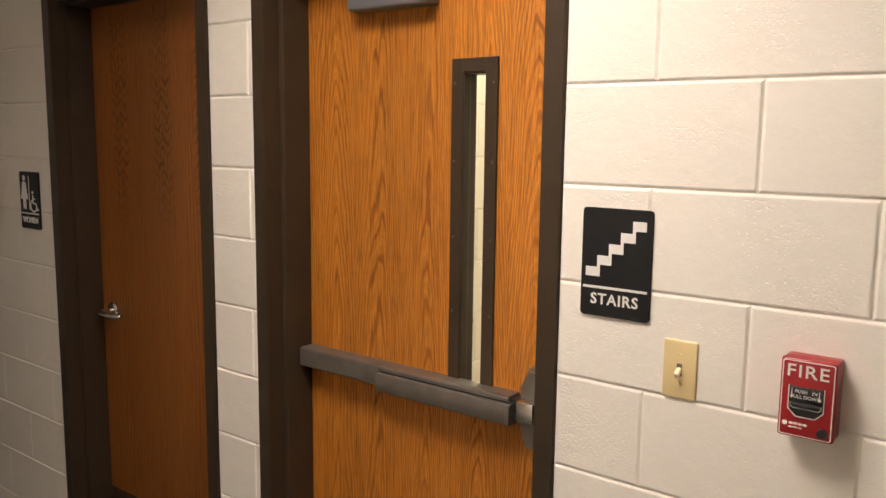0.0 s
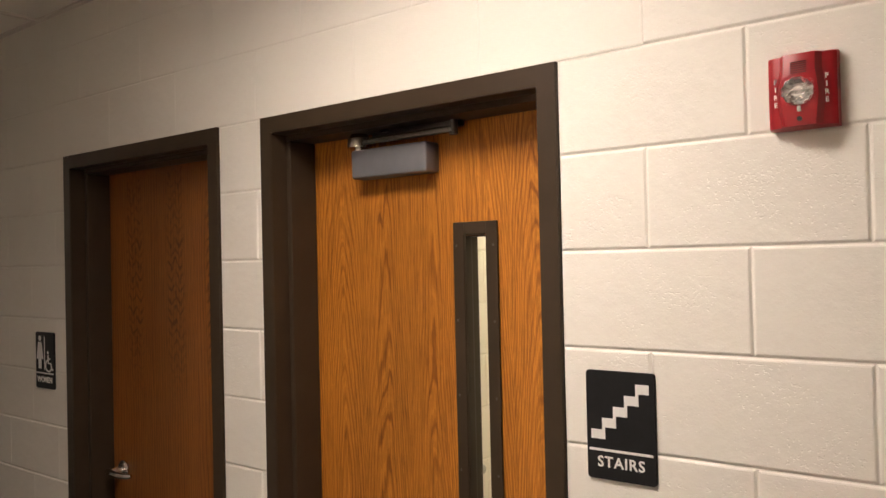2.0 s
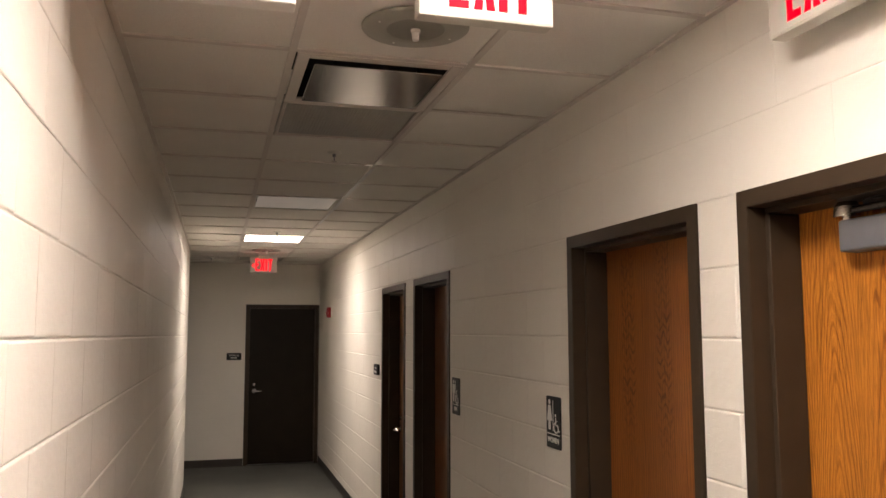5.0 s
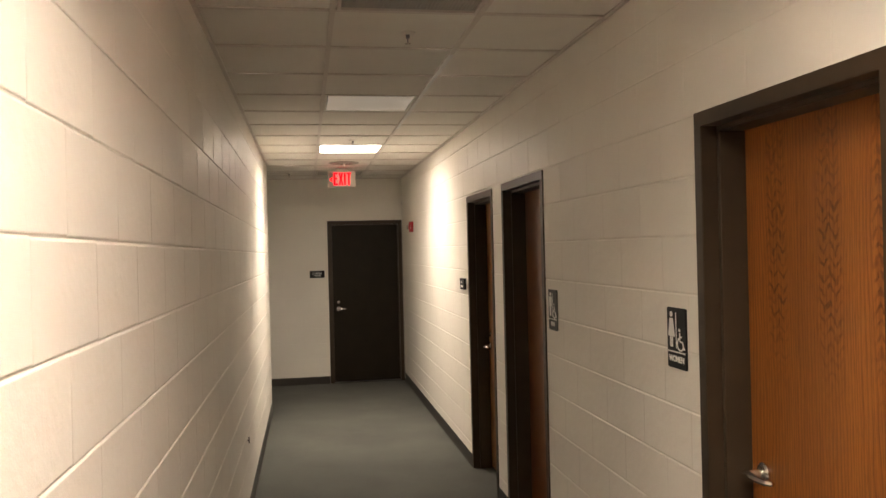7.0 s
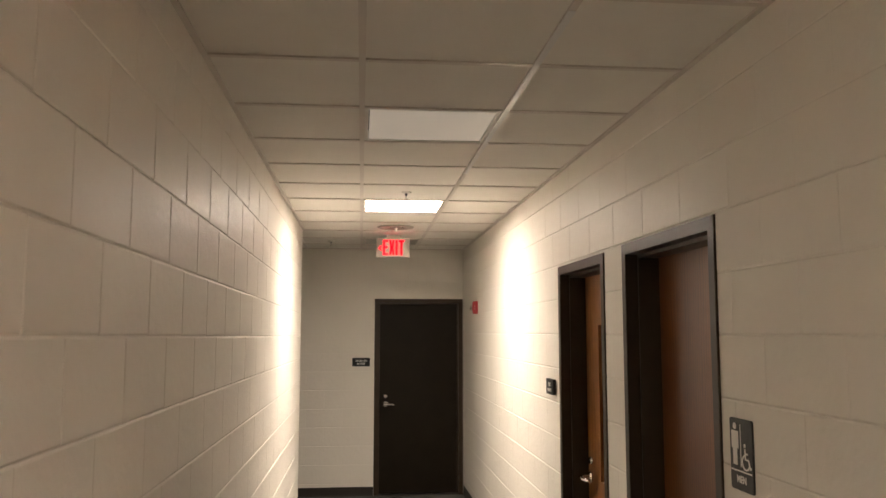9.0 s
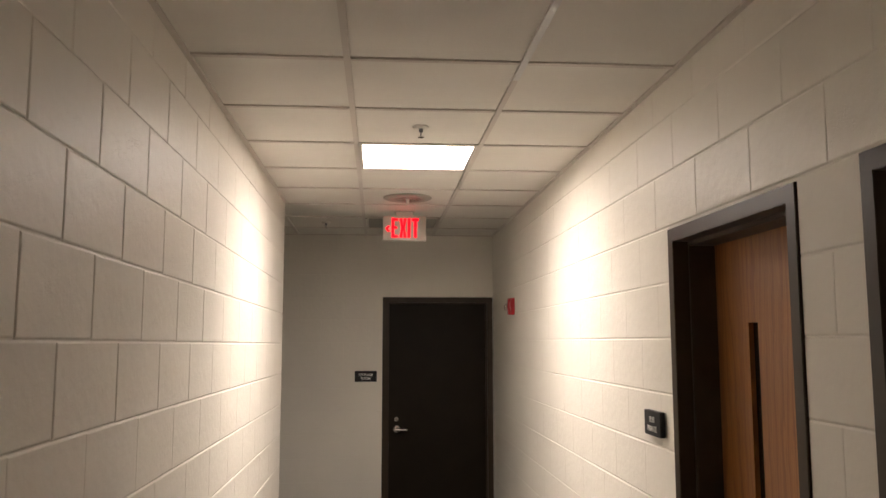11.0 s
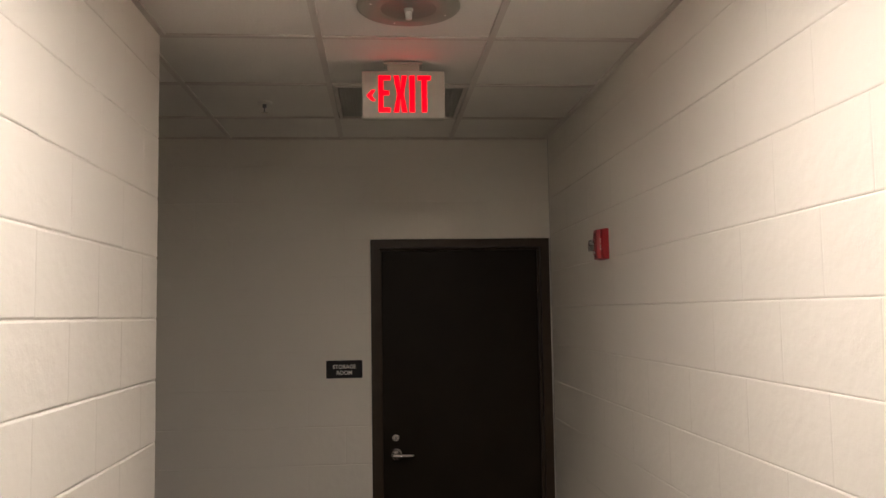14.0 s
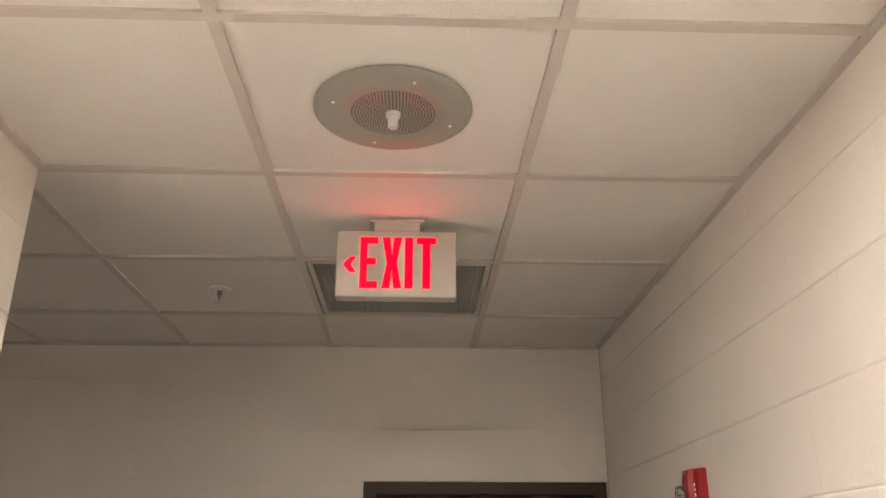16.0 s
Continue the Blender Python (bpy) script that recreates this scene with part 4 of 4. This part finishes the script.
exit_sign(facing_south(-1.511, 1.574, CEIL - 0.0325), "lit exit sign hung from the ceiling over the stair door", 0)
exit_sign(facing_east(-1.73, 0.87, CEIL - 0.0325), "lit exit sign with an arrow towards the stair door", 1, -0.092, 0.192)
exit_sign(facing_east(-10.14, 0.817, CEIL - 0.0325), "lit exit sign with an arrow towards the side hall", -1, -0.097, 0.1945)


def rescue_sign(m):
    t = thing("area_of_rescue_sign", m, "white hanging box sign with red rescue assistance lettering", "sign")
    w, h, d = 0.318, 0.2, 0.05
    bm = bmesh.new()
    box(bm, -w / 2, w / 2, 0.0, d, -h, 0.0, 0.003, 2)
    part("housing", bm, WHITE_METAL, t, smooth=True)
    bm = bmesh.new()
    plate(bm, rounded(-w / 2 + 0.002, w / 2 - 0.002, -h + 0.002, -0.002, 0.004), -0.002, 0.003)
    face = part("face_plate", bm, SIGN_WHITE, t)
    bm = bmesh.new()
    box(bm, -0.07, 0.07, -0.01, d + 0.01, 0.02, 0.0285, 0.002, 1)
    box(bm, -0.05, 0.05, 0.005, d - 0.005, -0.001, 0.021)
    part("canopy", bm, WHITE_METAL, t)
    bm = bmesh.new()
    plate(bm, [(-0.112, -0.012), (-0.112, -0.108), (-0.022, -0.108), (-0.022, -0.012)], -0.003, 0.002)
    part("symbol_panel", bm, BLUE_INK, face, "dark blue symbol panel")
    bm = bmesh.new()
    ring = [(-0.068 + 0.026 * math.cos(radians(a)), -0.078 + 0.024 * math.sin(radians(a))) for a in range(100, 380, 20)]
    plate(bm, stroke(ring, 0.006), -0.0042, 0.001)
    plate(bm, stroke([(-0.072, -0.03), (-0.07, -0.068), (-0.048, -0.068), (-0.036, -0.094), (-0.028, -0.09)], 0.007), -0.0046, 0.001)
    plate(bm, disc(-0.073, -0.022, 0.007), -0.0042, 0.001)
    part("symbol", bm, RED_INK, face, "red wheelchair symbol")
    for text, x, z, s, k in (("AREA OF", 0.058, -0.052, 0.05, 0.78), ("RESCUE", 0.058, -0.104, 0.056, 0.78), ("ASSISTANCE", 0.005, -0.158, 0.058, 0.8)):
        words("lettering", lettering(text, s, x, z, -0.0028, 0.0006, narrow=k, bold=0.0012), RED_INK, face)
    bm = bmesh.new()
    for k in range(9):
        box(bm, -0.075 + k * 0.024, -0.055 + k * 0.024, -0.0032, -0.0018, -0.172, -0.168)
    part("small_print", bm, RED_INK, face)
    bm = bmesh.new()
    box(bm, 0.108, 0.132, -0.0032, -0.0018, -0.184, -0.18)
    part("maker_mark", bm, BLUE_INK, face)


rescue_sign(facing_east(-1.73, 0.281, CEIL - 0.0285))


# ---- signs on the walls ----
def sign_plate(name, m, w, h, mat, label, r=0.008, depth=0.006):
    t = thing(name, m, label, "sign")
    bm = bmesh.new()
    plate(bm, rounded(0, w, 0, h, r), -depth, depth)
    bmesh.ops.bevel(bm, geom=[e for e in bm.edges if all(v.co.y < -depth * 0.5 for v in e.verts)], offset=0.0012, segments=2, affect="EDGES")
    return t, part("plate", bm, mat, t)


def flat(t, outlines, y, mat, name="symbol", label=""):
    bm = bmesh.new()
    for k, o in enumerate(outlines):
        plate(bm, o, y - 0.00012 * k, 0.0014)
    return part(name, bm, mat, t, label)


SW, SH = 0.1505, 0.2215
t, _ = sign_plate("stairs_sign", facing_south(-0.9425, R, 1.29), SW, SH, SIGN_BLACK, "black tactile sign with a white stair symbol, reads STAIRS")
up = []
for k in range(5):
    x0, z0 = 0.011 + 0.0248 * k, 0.082 + 0.0243 * k
    up += [(x0, z0 + 0.019), (x0 + 0.0248 if k < 4 else x0 + 0.028, z0 + 0.019)]
outline = [(0.011, 0.082)] + up
steps_low = [(0.011 + 0.0248 * 4 + 0.028, 0.082 + 0.0243 * 4)]
for k in range(4, 0, -1):
    x0, z0 = 0.011 + 0.0248 * k, 0.082 + 0.0243 * k
    steps_low += [(x0 + 0.006, z0), (x0 + 0.006, z0 - 0.0243)]
flat(t, [outline + steps_low], -0.0074, SIGN_WHITE, "symbol", "white stair symbol")
flat(t, [[(0.006, 0.0575), (SW - 0.006, 0.0575), (SW - 0.006, 0.0625), (0.006, 0.0625)]], -0.0074, SIGN_WHITE, "rule")
words("lettering", lettering("STAIRS", 0.031, SW / 2, 0.026, -0.0066, 0.0008, bold=0.0005, spacing=1.12), SIGN_WHITE, t)


def wheelchair(cx, cz, s):
    """The outlines of a wheelchair symbol about s high."""
    ring = [(cx + 0.3 * s * math.cos(radians(a)), cz - 0.22 * s + 0.28 * s * math.sin(radians(a))) for a in range(110, 370, 20)]
    return [stroke(ring, 0.075 * s), stroke([(cx - 0.05 * s, cz + 0.3 * s), (cx - 0.03 * s, cz - 0.1 * s), (cx + 0.22 * s, cz - 0.1 * s), (cx + 0.36 * s, cz - 0.42 * s), (cx + 0.45 * s, cz - 0.38 * s)], 0.09 * s),
            disc(cx - 0.06 * s, cz + 0.42 * s, 0.075 * s, 14), stroke([(cx - 0.04 * s, cz + 0.12 * s), (cx + 0.16 * s, cz + 0.12 * s)], 0.07 * s)]


def restroom_sign(m, skirt, word, mat, label):
    t, _ = sign_plate("restroom_sign", m, 0.146, 0.216, mat, label)
    cx = 0.036
    figure = [disc(cx, 0.192, 0.0105, 16)]
    if skirt:
        figure += [[(cx - 0.012, 0.178), (cx + 0.012, 0.178), (cx + 0.026, 0.112), (cx - 0.026, 0.112)], [(cx - 0.011, 0.113), (cx - 0.002, 0.113), (cx - 0.002, 0.075), (cx - 0.011, 0.075)], [(cx + 0.002, 0.113), (cx + 0.011, 0.113), (cx + 0.011, 0.075), (cx + 0.002, 0.075)]]
    else:
        figure += [[(cx - 0.022, 0.178), (cx + 0.022, 0.178), (cx + 0.022, 0.125), (cx - 0.022, 0.125)], [(cx - 0.013, 0.126), (cx - 0.0015, 0.126), (cx - 0.0015, 0.075), (cx - 0.013, 0.075)], [(cx + 0.0015, 0.126), (cx + 0.013, 0.126), (cx + 0.013, 0.075), (cx + 0.0015, 0.075)]]
    flat(t, figure, -0.0074, SIGN_WHITE, "symbol", "plain white pictogram")
    flat(t, [[(0.071, 0.072), (0.0745, 0.072), (0.0745, 0.2), (0.071, 0.2)]], -0.0074, SIGN_WHITE, "divider")
    flat(t, wheelchair(0.104, 0.106, 0.078), -0.0074, SIGN_WHITE, "wheelchair_symbol")
    flat(t, [[(0.006, 0.0565), (0.14, 0.0565), (0.14, 0.061), (0.006, 0.061)]], -0.0074, SIGN_WHITE, "rule")
    words("lettering", lettering(word, 0.03, 0.073, 0.024, -0.0066, 0.0008, bold=0.0008), SIGN_WHITE, t)


restroom_sign(facing_south(-3.344, R, 1.284), True, "WOMEN", SIGN_BLACK, "black tactile restroom sign with white pictograms, reads WOMEN")
restroom_sign(facing_south(-4.807, R, 1.281), False, "MEN", SIGN_GREY, "dark grey tactile restroom sign with white pictograms, reads MEN")

t, _ = sign_plate("room_sign", facing_south(-7.278, R - 0.004, 1.387), 0.172, 0.092, SIGN_BLACK, "small black room sign with white letters, reads FILES PRIVATE", 0.004, 0.02)
words("lettering", lettering("FILES", 0.03, 0.086, 0.05, -0.0206, 0.0008, narrow=0.9), SIGN_WHITE, t)
words("lettering", lettering("PRIVATE", 0.03, 0.086, 0.016, -0.0206, 0.0008, narrow=0.9), SIGN_WHITE, t)
t, _ = sign_plate("room_sign", facing_east(WEST, 0.422, 1.377), 0.196, 0.096, SIGN_BLACK, "small black room sign with white letters, reads STORAGE ROOM", 0.005)
words("lettering", lettering("STORAGE", 0.03, 0.098, 0.052, -0.0066, 0.0008, narrow=0.95, bold=0.0006), SIGN_WHITE, t)
words("lettering", lettering("ROOM", 0.03, 0.098, 0.02, -0.0066, 0.0008, narrow=0.95, bold=0.0006), SIGN_WHITE, t)


# ---- devices on the walls ----
def light_switch(m):
    t = thing("light_switch", m, "almond plastic toggle light switch on the block wall", "light switch")
    w, h = 0.067, 0.1145
    bm = bmesh.new()
    box(bm, 0, w, -0.006, 0.004, 0, h, 0.0035, 3)
    part("wall_plate", bm, ALMOND, t, smooth=True)
    # raised dark plate draws the shaded slot round the toggle
    bm = bmesh.new()
    box(bm, w / 2 - 0.0055, w / 2 + 0.0055, -0.0066, -0.004, h / 2 - 0.0125, h / 2 + 0.0125, 0.0006, 1)
    part("toggle_slot", bm, BAR_PAINT, t)
    bm = bmesh.new()
    r = bmesh.ops.create_cube(bm, size=1.0, matrix=pose(w / 2, -0.013, h / 2 - 0.004, 32) @ Matrix.Diagonal((0.0085, 0.02, 0.011, 1)))
    bmesh.ops.bevel(bm, geom=bm.edges[:], offset=0.0015, segments=2, affect="EDGES")
    part("toggle", bm, CREAM, t, smooth=True)
    for z in (h / 2 - 0.03, h / 2 + 0.03):
        bm = bmesh.new()
        cylinder(bm, (w / 2, -0.005, z), (w / 2, -0.0072, z), 0.0033, n=12)
        part("screw", bm, ALMOND, t)


light_switch(facing_south(-0.759, R, 1.1525))


def pull_station(m):
    t = thing("fire_alarm_pull_station", m, "red fire alarm pull station with white lettering on the wall", "fire alarm")
    w, h, d = 0.091, 0.14, 0.05
    bm = bmesh.new()
    box(bm, 0.001, w - 0.001, -d + 0.012, 0.003, 0.001, h - 0.001, 0.004, 2)
    part("back_box", bm, ALARM_RED, t, smooth=True)
    bm = bmesh.new()
    box(bm, 0, w, -d, -d + 0.014, 0, h, 0.005, 3)
    part("front", bm, ALARM_RED, t, smooth=True)
    bm = bmesh.new()
    o, i = rounded(0.0035, w - 0.0035, 0.0035, h - 0.0035, 0.004), rounded(0.0052, w - 0.0052, 0.0052, h - 0.0052, 0.003)
    vo, vi = [[bm.verts.new((x, -d - 0.0004, z)) for x, z in q] for q in (o, i)]
    for k in range(len(vo)):
        bm.faces.new((vo[k], vi[k], vi[(k + 1) % len(vi)], vo[(k + 1) % len(vo)]))
    part("border_line", bm, SIGN_WHITE, t)
    words("lettering", lettering("FIRE", 0.031, w / 2 - 0.001, 0.108, -d - 0.0008, 0.0006, bold=0.0002, narrow=1.12, spacing=1.12), SIGN_WHITE, t)
    bm = bmesh.new()
    plate(bm, [(0.017, 0.092), (0.017, 0.052), (0.03, 0.04), (0.06, 0.04), (0.072, 0.052), (0.072, 0.092)], -d - 0.0012, 0.006)
    handle = part("handle_recess", bm, BLACK_PLASTIC, t)
    bm = bmesh.new()
    box(bm, 0.0185, 0.0705, -d - 0.007, -d + 0.002, 0.069, 0.091, 0.0015, 2)
    box(bm, 0.0215, 0.0675, -d - 0.011, -d + 0.002, 0.058, 0.066, 0.002, 2)
    part("pull_handle", bm, BLACK_PLASTIC, t, "black pull handle", smooth=True)
    bm = bmesh.new()
    for a, b in (((0.016, 0.0925), (0.016, 0.0515)), ((0.016, 0.0515), (0.0295, 0.0385)), ((0.0295, 0.0385), (0.0605, 0.0385)), ((0.0605, 0.0385), (0.073, 0.0515)), ((0.073, 0.0515), (0.073, 0.0925))):
        plate(bm, stroke([a, b], 0.0016), -d - 0.0016, 0.001)
    plate(bm, stroke([(0.02, 0.0625), (0.02, 0.056), (0.024, 0.0535), (0.065, 0.0535), (0.069, 0.056), (0.069, 0.0625)], 0.0012), -d - 0.0022, 0.001)
    part("outline", bm, SIGN_WHITE, t)
    words("lettering", lettering("PUSH   IN", 0.0084, w / 2, 0.0822, -d - 0.0074, 0.0004), SIGN_WHITE, t)
    words("lettering", lettering("PULL DOWN", 0.0084, w / 2, 0.0728, -d - 0.0074, 0.0004), SIGN_WHITE, t)
    for x in (0.0225, 0.0665):
        bm = bmesh.new()
        plate(bm, [(x - 0.0006, 0.089), (x + 0.0006, 0.089), (x + 0.0006, 0.076), (x + 0.0022, 0.076), (x, 0.0715), (x - 0.0022, 0.076), (x - 0.0006, 0.076)][::-1], -d - 0.0075, 0.0008)
        part("arrow", bm, SIGN_WHITE, t)
    bm = bmesh.new()
    plate(bm, disc(0.0125, 0.0245, 0.0042), -d - 0.0005, 0.001)
    for k in range(4):
        box(bm, 0.0195 + 0.0075 * k, 0.0258 + 0.0075 * k, -d - 0.0006, -d + 0.0005, 0.0235, 0.0272)
    for k in range(3):
        box(bm, 0.0195 + 0.0075 * k, 0.0258 + 0.0075 * k, -d - 0.0006, -d + 0.0005, 0.0172, 0.0196)
    part("maker_mark", bm, SIGN_WHITE, t)
    bm = bmesh.new()
    cylinder(bm, (0.0735, -d + 0.002, 0.017), (0.0735, -d - 0.006, 0.017), 0.0088, 0.008, 24)
    part("key_lock", bm, BLACK_PLASTIC, t, "black key lock", smooth=True)


pull_station(facing_south(-0.53, R, 1.1415))


def alarm_strobe(m):
    """Horn strobe: a base with sloping sides, a raised middle that swells round the lens, a clear domed lens over a bright bowl."""
    t = thing("fire_alarm_strobe", m, "red wall fire alarm horn strobe with clear lens", "fire alarm", "alarm strobes")
    w, h = 0.112, 0.129

    def section(z):
        """Outline at a height: the base bows out a little in the middle, the raised panel is widest at the lens."""
        bow = 1.0 - 0.12 * (2 * z / h - 1) ** 2
        swell = 0.026 + 0.006 * max(0.0, 1.0 - abs(z - 0.055) / 0.045)
        lip = 0.72 if z in (0.0, h) else 1.0
        base, top = -0.03 * bow * lip, -0.048 * bow * lip
        return [(0.0, 0.0), (0.0, base * 0.72), (0.004, base * 0.9), (0.011, base), (w / 2 - swell - 0.008, base * 1.06), (w / 2 - swell, top * 0.97), (w / 2 - swell + 0.004, top),
                (w / 2 + swell - 0.004, top), (w / 2 + swell, top * 0.97), (w / 2 + swell + 0.008, base * 1.06), (w - 0.011, base), (w - 0.004, base * 0.9), (w, base * 0.72), (w, 0.0)]
    bm = bmesh.new()
    levels = [0.0, 0.003, 0.01, 0.025, 0.04, 0.055, 0.07, 0.085, 0.1, 0.117, 0.126, h]
    ends = [[bm.verts.new((x, y, z)) for x, y in section(z)] for z in levels]
    n = len(ends[0])
    for a, b in zip(ends, ends[1:]):
        for k in range(n):
            bm.faces.new((a[k], a[(k + 1) % n], b[(k + 1) % n], b[k]))
    bm.faces.new(ends[0][::-1])
    bm.faces.new(ends[-1])
    bmesh.ops.recalc_face_normals(bm, faces=bm.faces)
    part("housing", bm, ALARM_RED, t, smooth=True)
    # slots drawn as darker red bars, the shade inside them put into the colour
    for k in range(6):
        bm = bmesh.new()
        box(bm, 0.043, 0.069, -0.0478, -0.044, 0.092 + 0.0036 * k, 0.0934 + 0.0036 * k)
        part("horn_slot", bm, ALARM_SHADE, t)
    # bright bowl with upright facets
    bm = bmesh.new()
    rim, foot = [], []
    for k in range(24):
        a = 2 * math.pi * k / 24
        wide = 1.0 if k % 2 else 0.93
        rim.append(bm.verts.new((0.056 + 0.0245 * wide * math.cos(a), -0.0555, 0.06 + 0.0225 * wide * math.sin(a))))
        foot.append(bm.verts.new((0.056 + 0.01 * math.cos(a), -0.0486, 0.06 + 0.008 * math.sin(a))))
    for k in range(24):
        bm.faces.new((rim[k], rim[(k + 1) % 24], foot[(k + 1) % 24], foot[k]))
    bm.faces.new(foot)
    part("reflector", bm, REFLECTOR, t, "bright faceted reflector")
    bm = bmesh.new()
    outer = rounded(0.056 - 0.0275, 0.056 + 0.0275, 0.06 - 0.0255, 0.06 + 0.0255, 0.016, 5)
    rings = []
    for s, y in ((1.0, -0.0465), (0.99, -0.058), (0.93, -0.066), (0.78, -0.0695), (0.5, -0.0715)):
        rings.append([bm.verts.new((0.056 + (x - 0.056) * s, y, 0.06 + (z - 0.06) * s)) for x, z in outer])
    n = len(outer)
    for a, b in zip(rings, rings[1:]):
        for k in range(n):
            bm.faces.new((a[k], a[(k + 1) % n], b[(k + 1) % n], b[k]))
    bm.faces.new(rings[-1])
    bmesh.ops.recalc_face_normals(bm, faces=bm.faces)
    lens = part("strobe_lens", bm, CLEAR, t, "clear domed strobe lens", smooth=True)
    lens.visible_shadow = False
    bm = bmesh.new()
    cylinder(bm, (0.045, -0.057, 0.06), (0.067, -0.057, 0.06), 0.003, n=12)
    for x in (0.046, 0.066):
        cylinder(bm, (x, -0.05, 0.06), (x, -0.056, 0.06), 0.0018, n=8)
    part("flash_tube", bm, STEEL, t, smooth=True)
    for x in (0.0145, 0.0975):
        for k, ch in enumerate("FIRE"):
            words("lettering", lettering(ch, 0.0115, x, 0.08 - 0.0135 * k, -0.0318, 0.0014, bold=0.0002), SIGN_WHITE, t)
    bm = bmesh.new()
    box(bm, 0.0535, 0.0585, -0.0515, -0.045, 0.026, 0.037, 0.0008, 1)
    part("candela_tab", bm, SIGN_WHITE, t, "small white tab")
    bm = bmesh.new()
    cylinder(bm, (0.056, -0.043, 0.014), (0.056, -0.0474, 0.014), 0.0042, n=14)
    part("screw", bm, BLACK_PLASTIC, t)


alarm_strobe(facing_south(-0.557, R, 1.957))
alarm_strobe(facing_south(-10.488, R, 1.942))

# a small hook in a joint of the south wall
t = thing("wall_hook", pose(-6.13, L, 0.48, 0, 0, 180), "small dark metal hook fixed to the block wall", "hook")
bm = bmesh.new()
cylinder(bm, (0, 0.004, 0), (0, -0.012, 0), 0.004, n=10)
cylinder(bm, (0, -0.012, 0.022), (0, -0.012, -0.02), 0.0035, n=10)
part("body", bm, DARK_STEEL, t)

# ---- stairwell behind the stair door ----
SX, SY1 = -1.95, 4.6
block_wall("wall_stairwell_west", facing_east(SX, 0, 0), R + THICK + 0.002, SY1, 3.1, courses(1.775, 0.2, 3.1), 0.1, 0.406, [], lambda x, z: x < 3.4, "cream painted concrete block wall of the stairwell",
           lambda x, z: (0.0031, 0.0031))
block_wall("wall_stairwell_north", facing_south(0, SY1, 0), SX, 0.6, 3.1, courses(1.775, 0.2, 3.1), 0.1, 0.406, [], lambda x, z: False, "cream painted concrete block wall of the stairwell")
block_wall("wall_stairwell_east", pose(0.4, 0, 0, 0, 0, -90), -SY1, -(R + THICK + 0.002), 3.1, courses(1.775, 0.2, 3.1), 0.1, 0.406, [], lambda x, z: False, "cream painted concrete block wall of the stairwell")
bm = bmesh.new()
box(bm, SX - 0.2, 0.6, R + 0.251, SY1 + 0.2, FLOOR - 0.1, FLOOR - 0.002)
tagged(new("floor_stairwell", finish(bm, GREY_GRILLE)), "grey stair landing floor", "floor", kind="structure")
bm = bmesh.new()
box(bm, SX - 0.2, 0.6, R + THICK + 0.002, SY1 + 0.2, 3.1, 3.2)
tagged(new("ceiling_stairwell", finish(bm, TILE)), "pale stairwell ceiling", "ceiling", kind="structure")
bm = bmesh.new()
box(bm, SX - 0.2, 0.6, R + THICK + 0.002, R + THICK + 0.1, CEIL, 3.1)
tagged(new("wall_stairwell_south", finish(bm, MORTAR)), "cream stairwell wall above the corridor ceiling", "wall", kind="structure")
ceiling_light(-1.3, 2.95, True, 3.04, LENS_STAIR)

t = thing("handrail", facing_east(SX, 2.17, 0.975), "short grey steel handrail on the stairwell wall", "handrail")
bm = bmesh.new()
cylinder(bm, (0.0, -0.075, 0.0), (0.42, -0.075, 0.0), 0.019, n=20)
bmesh.ops.create_uvsphere(bm, u_segments=16, v_segments=10, radius=0.019, matrix=Matrix.Translation((0.42, -0.075, 0)))
part("rail", bm, GREY_GRILLE, t, smooth=True)
for x in (0.06, 0.36):
    bm = bmesh.new()
    cylinder(bm, (x, 0.006, -0.05), (x, -0.07, -0.015), 0.007, n=12)
    cylinder(bm, (x, 0.006, -0.05), (x, 0.0, -0.05), 0.028, n=18)
    part("bracket", bm, GREY_GRILLE, t, smooth=True)
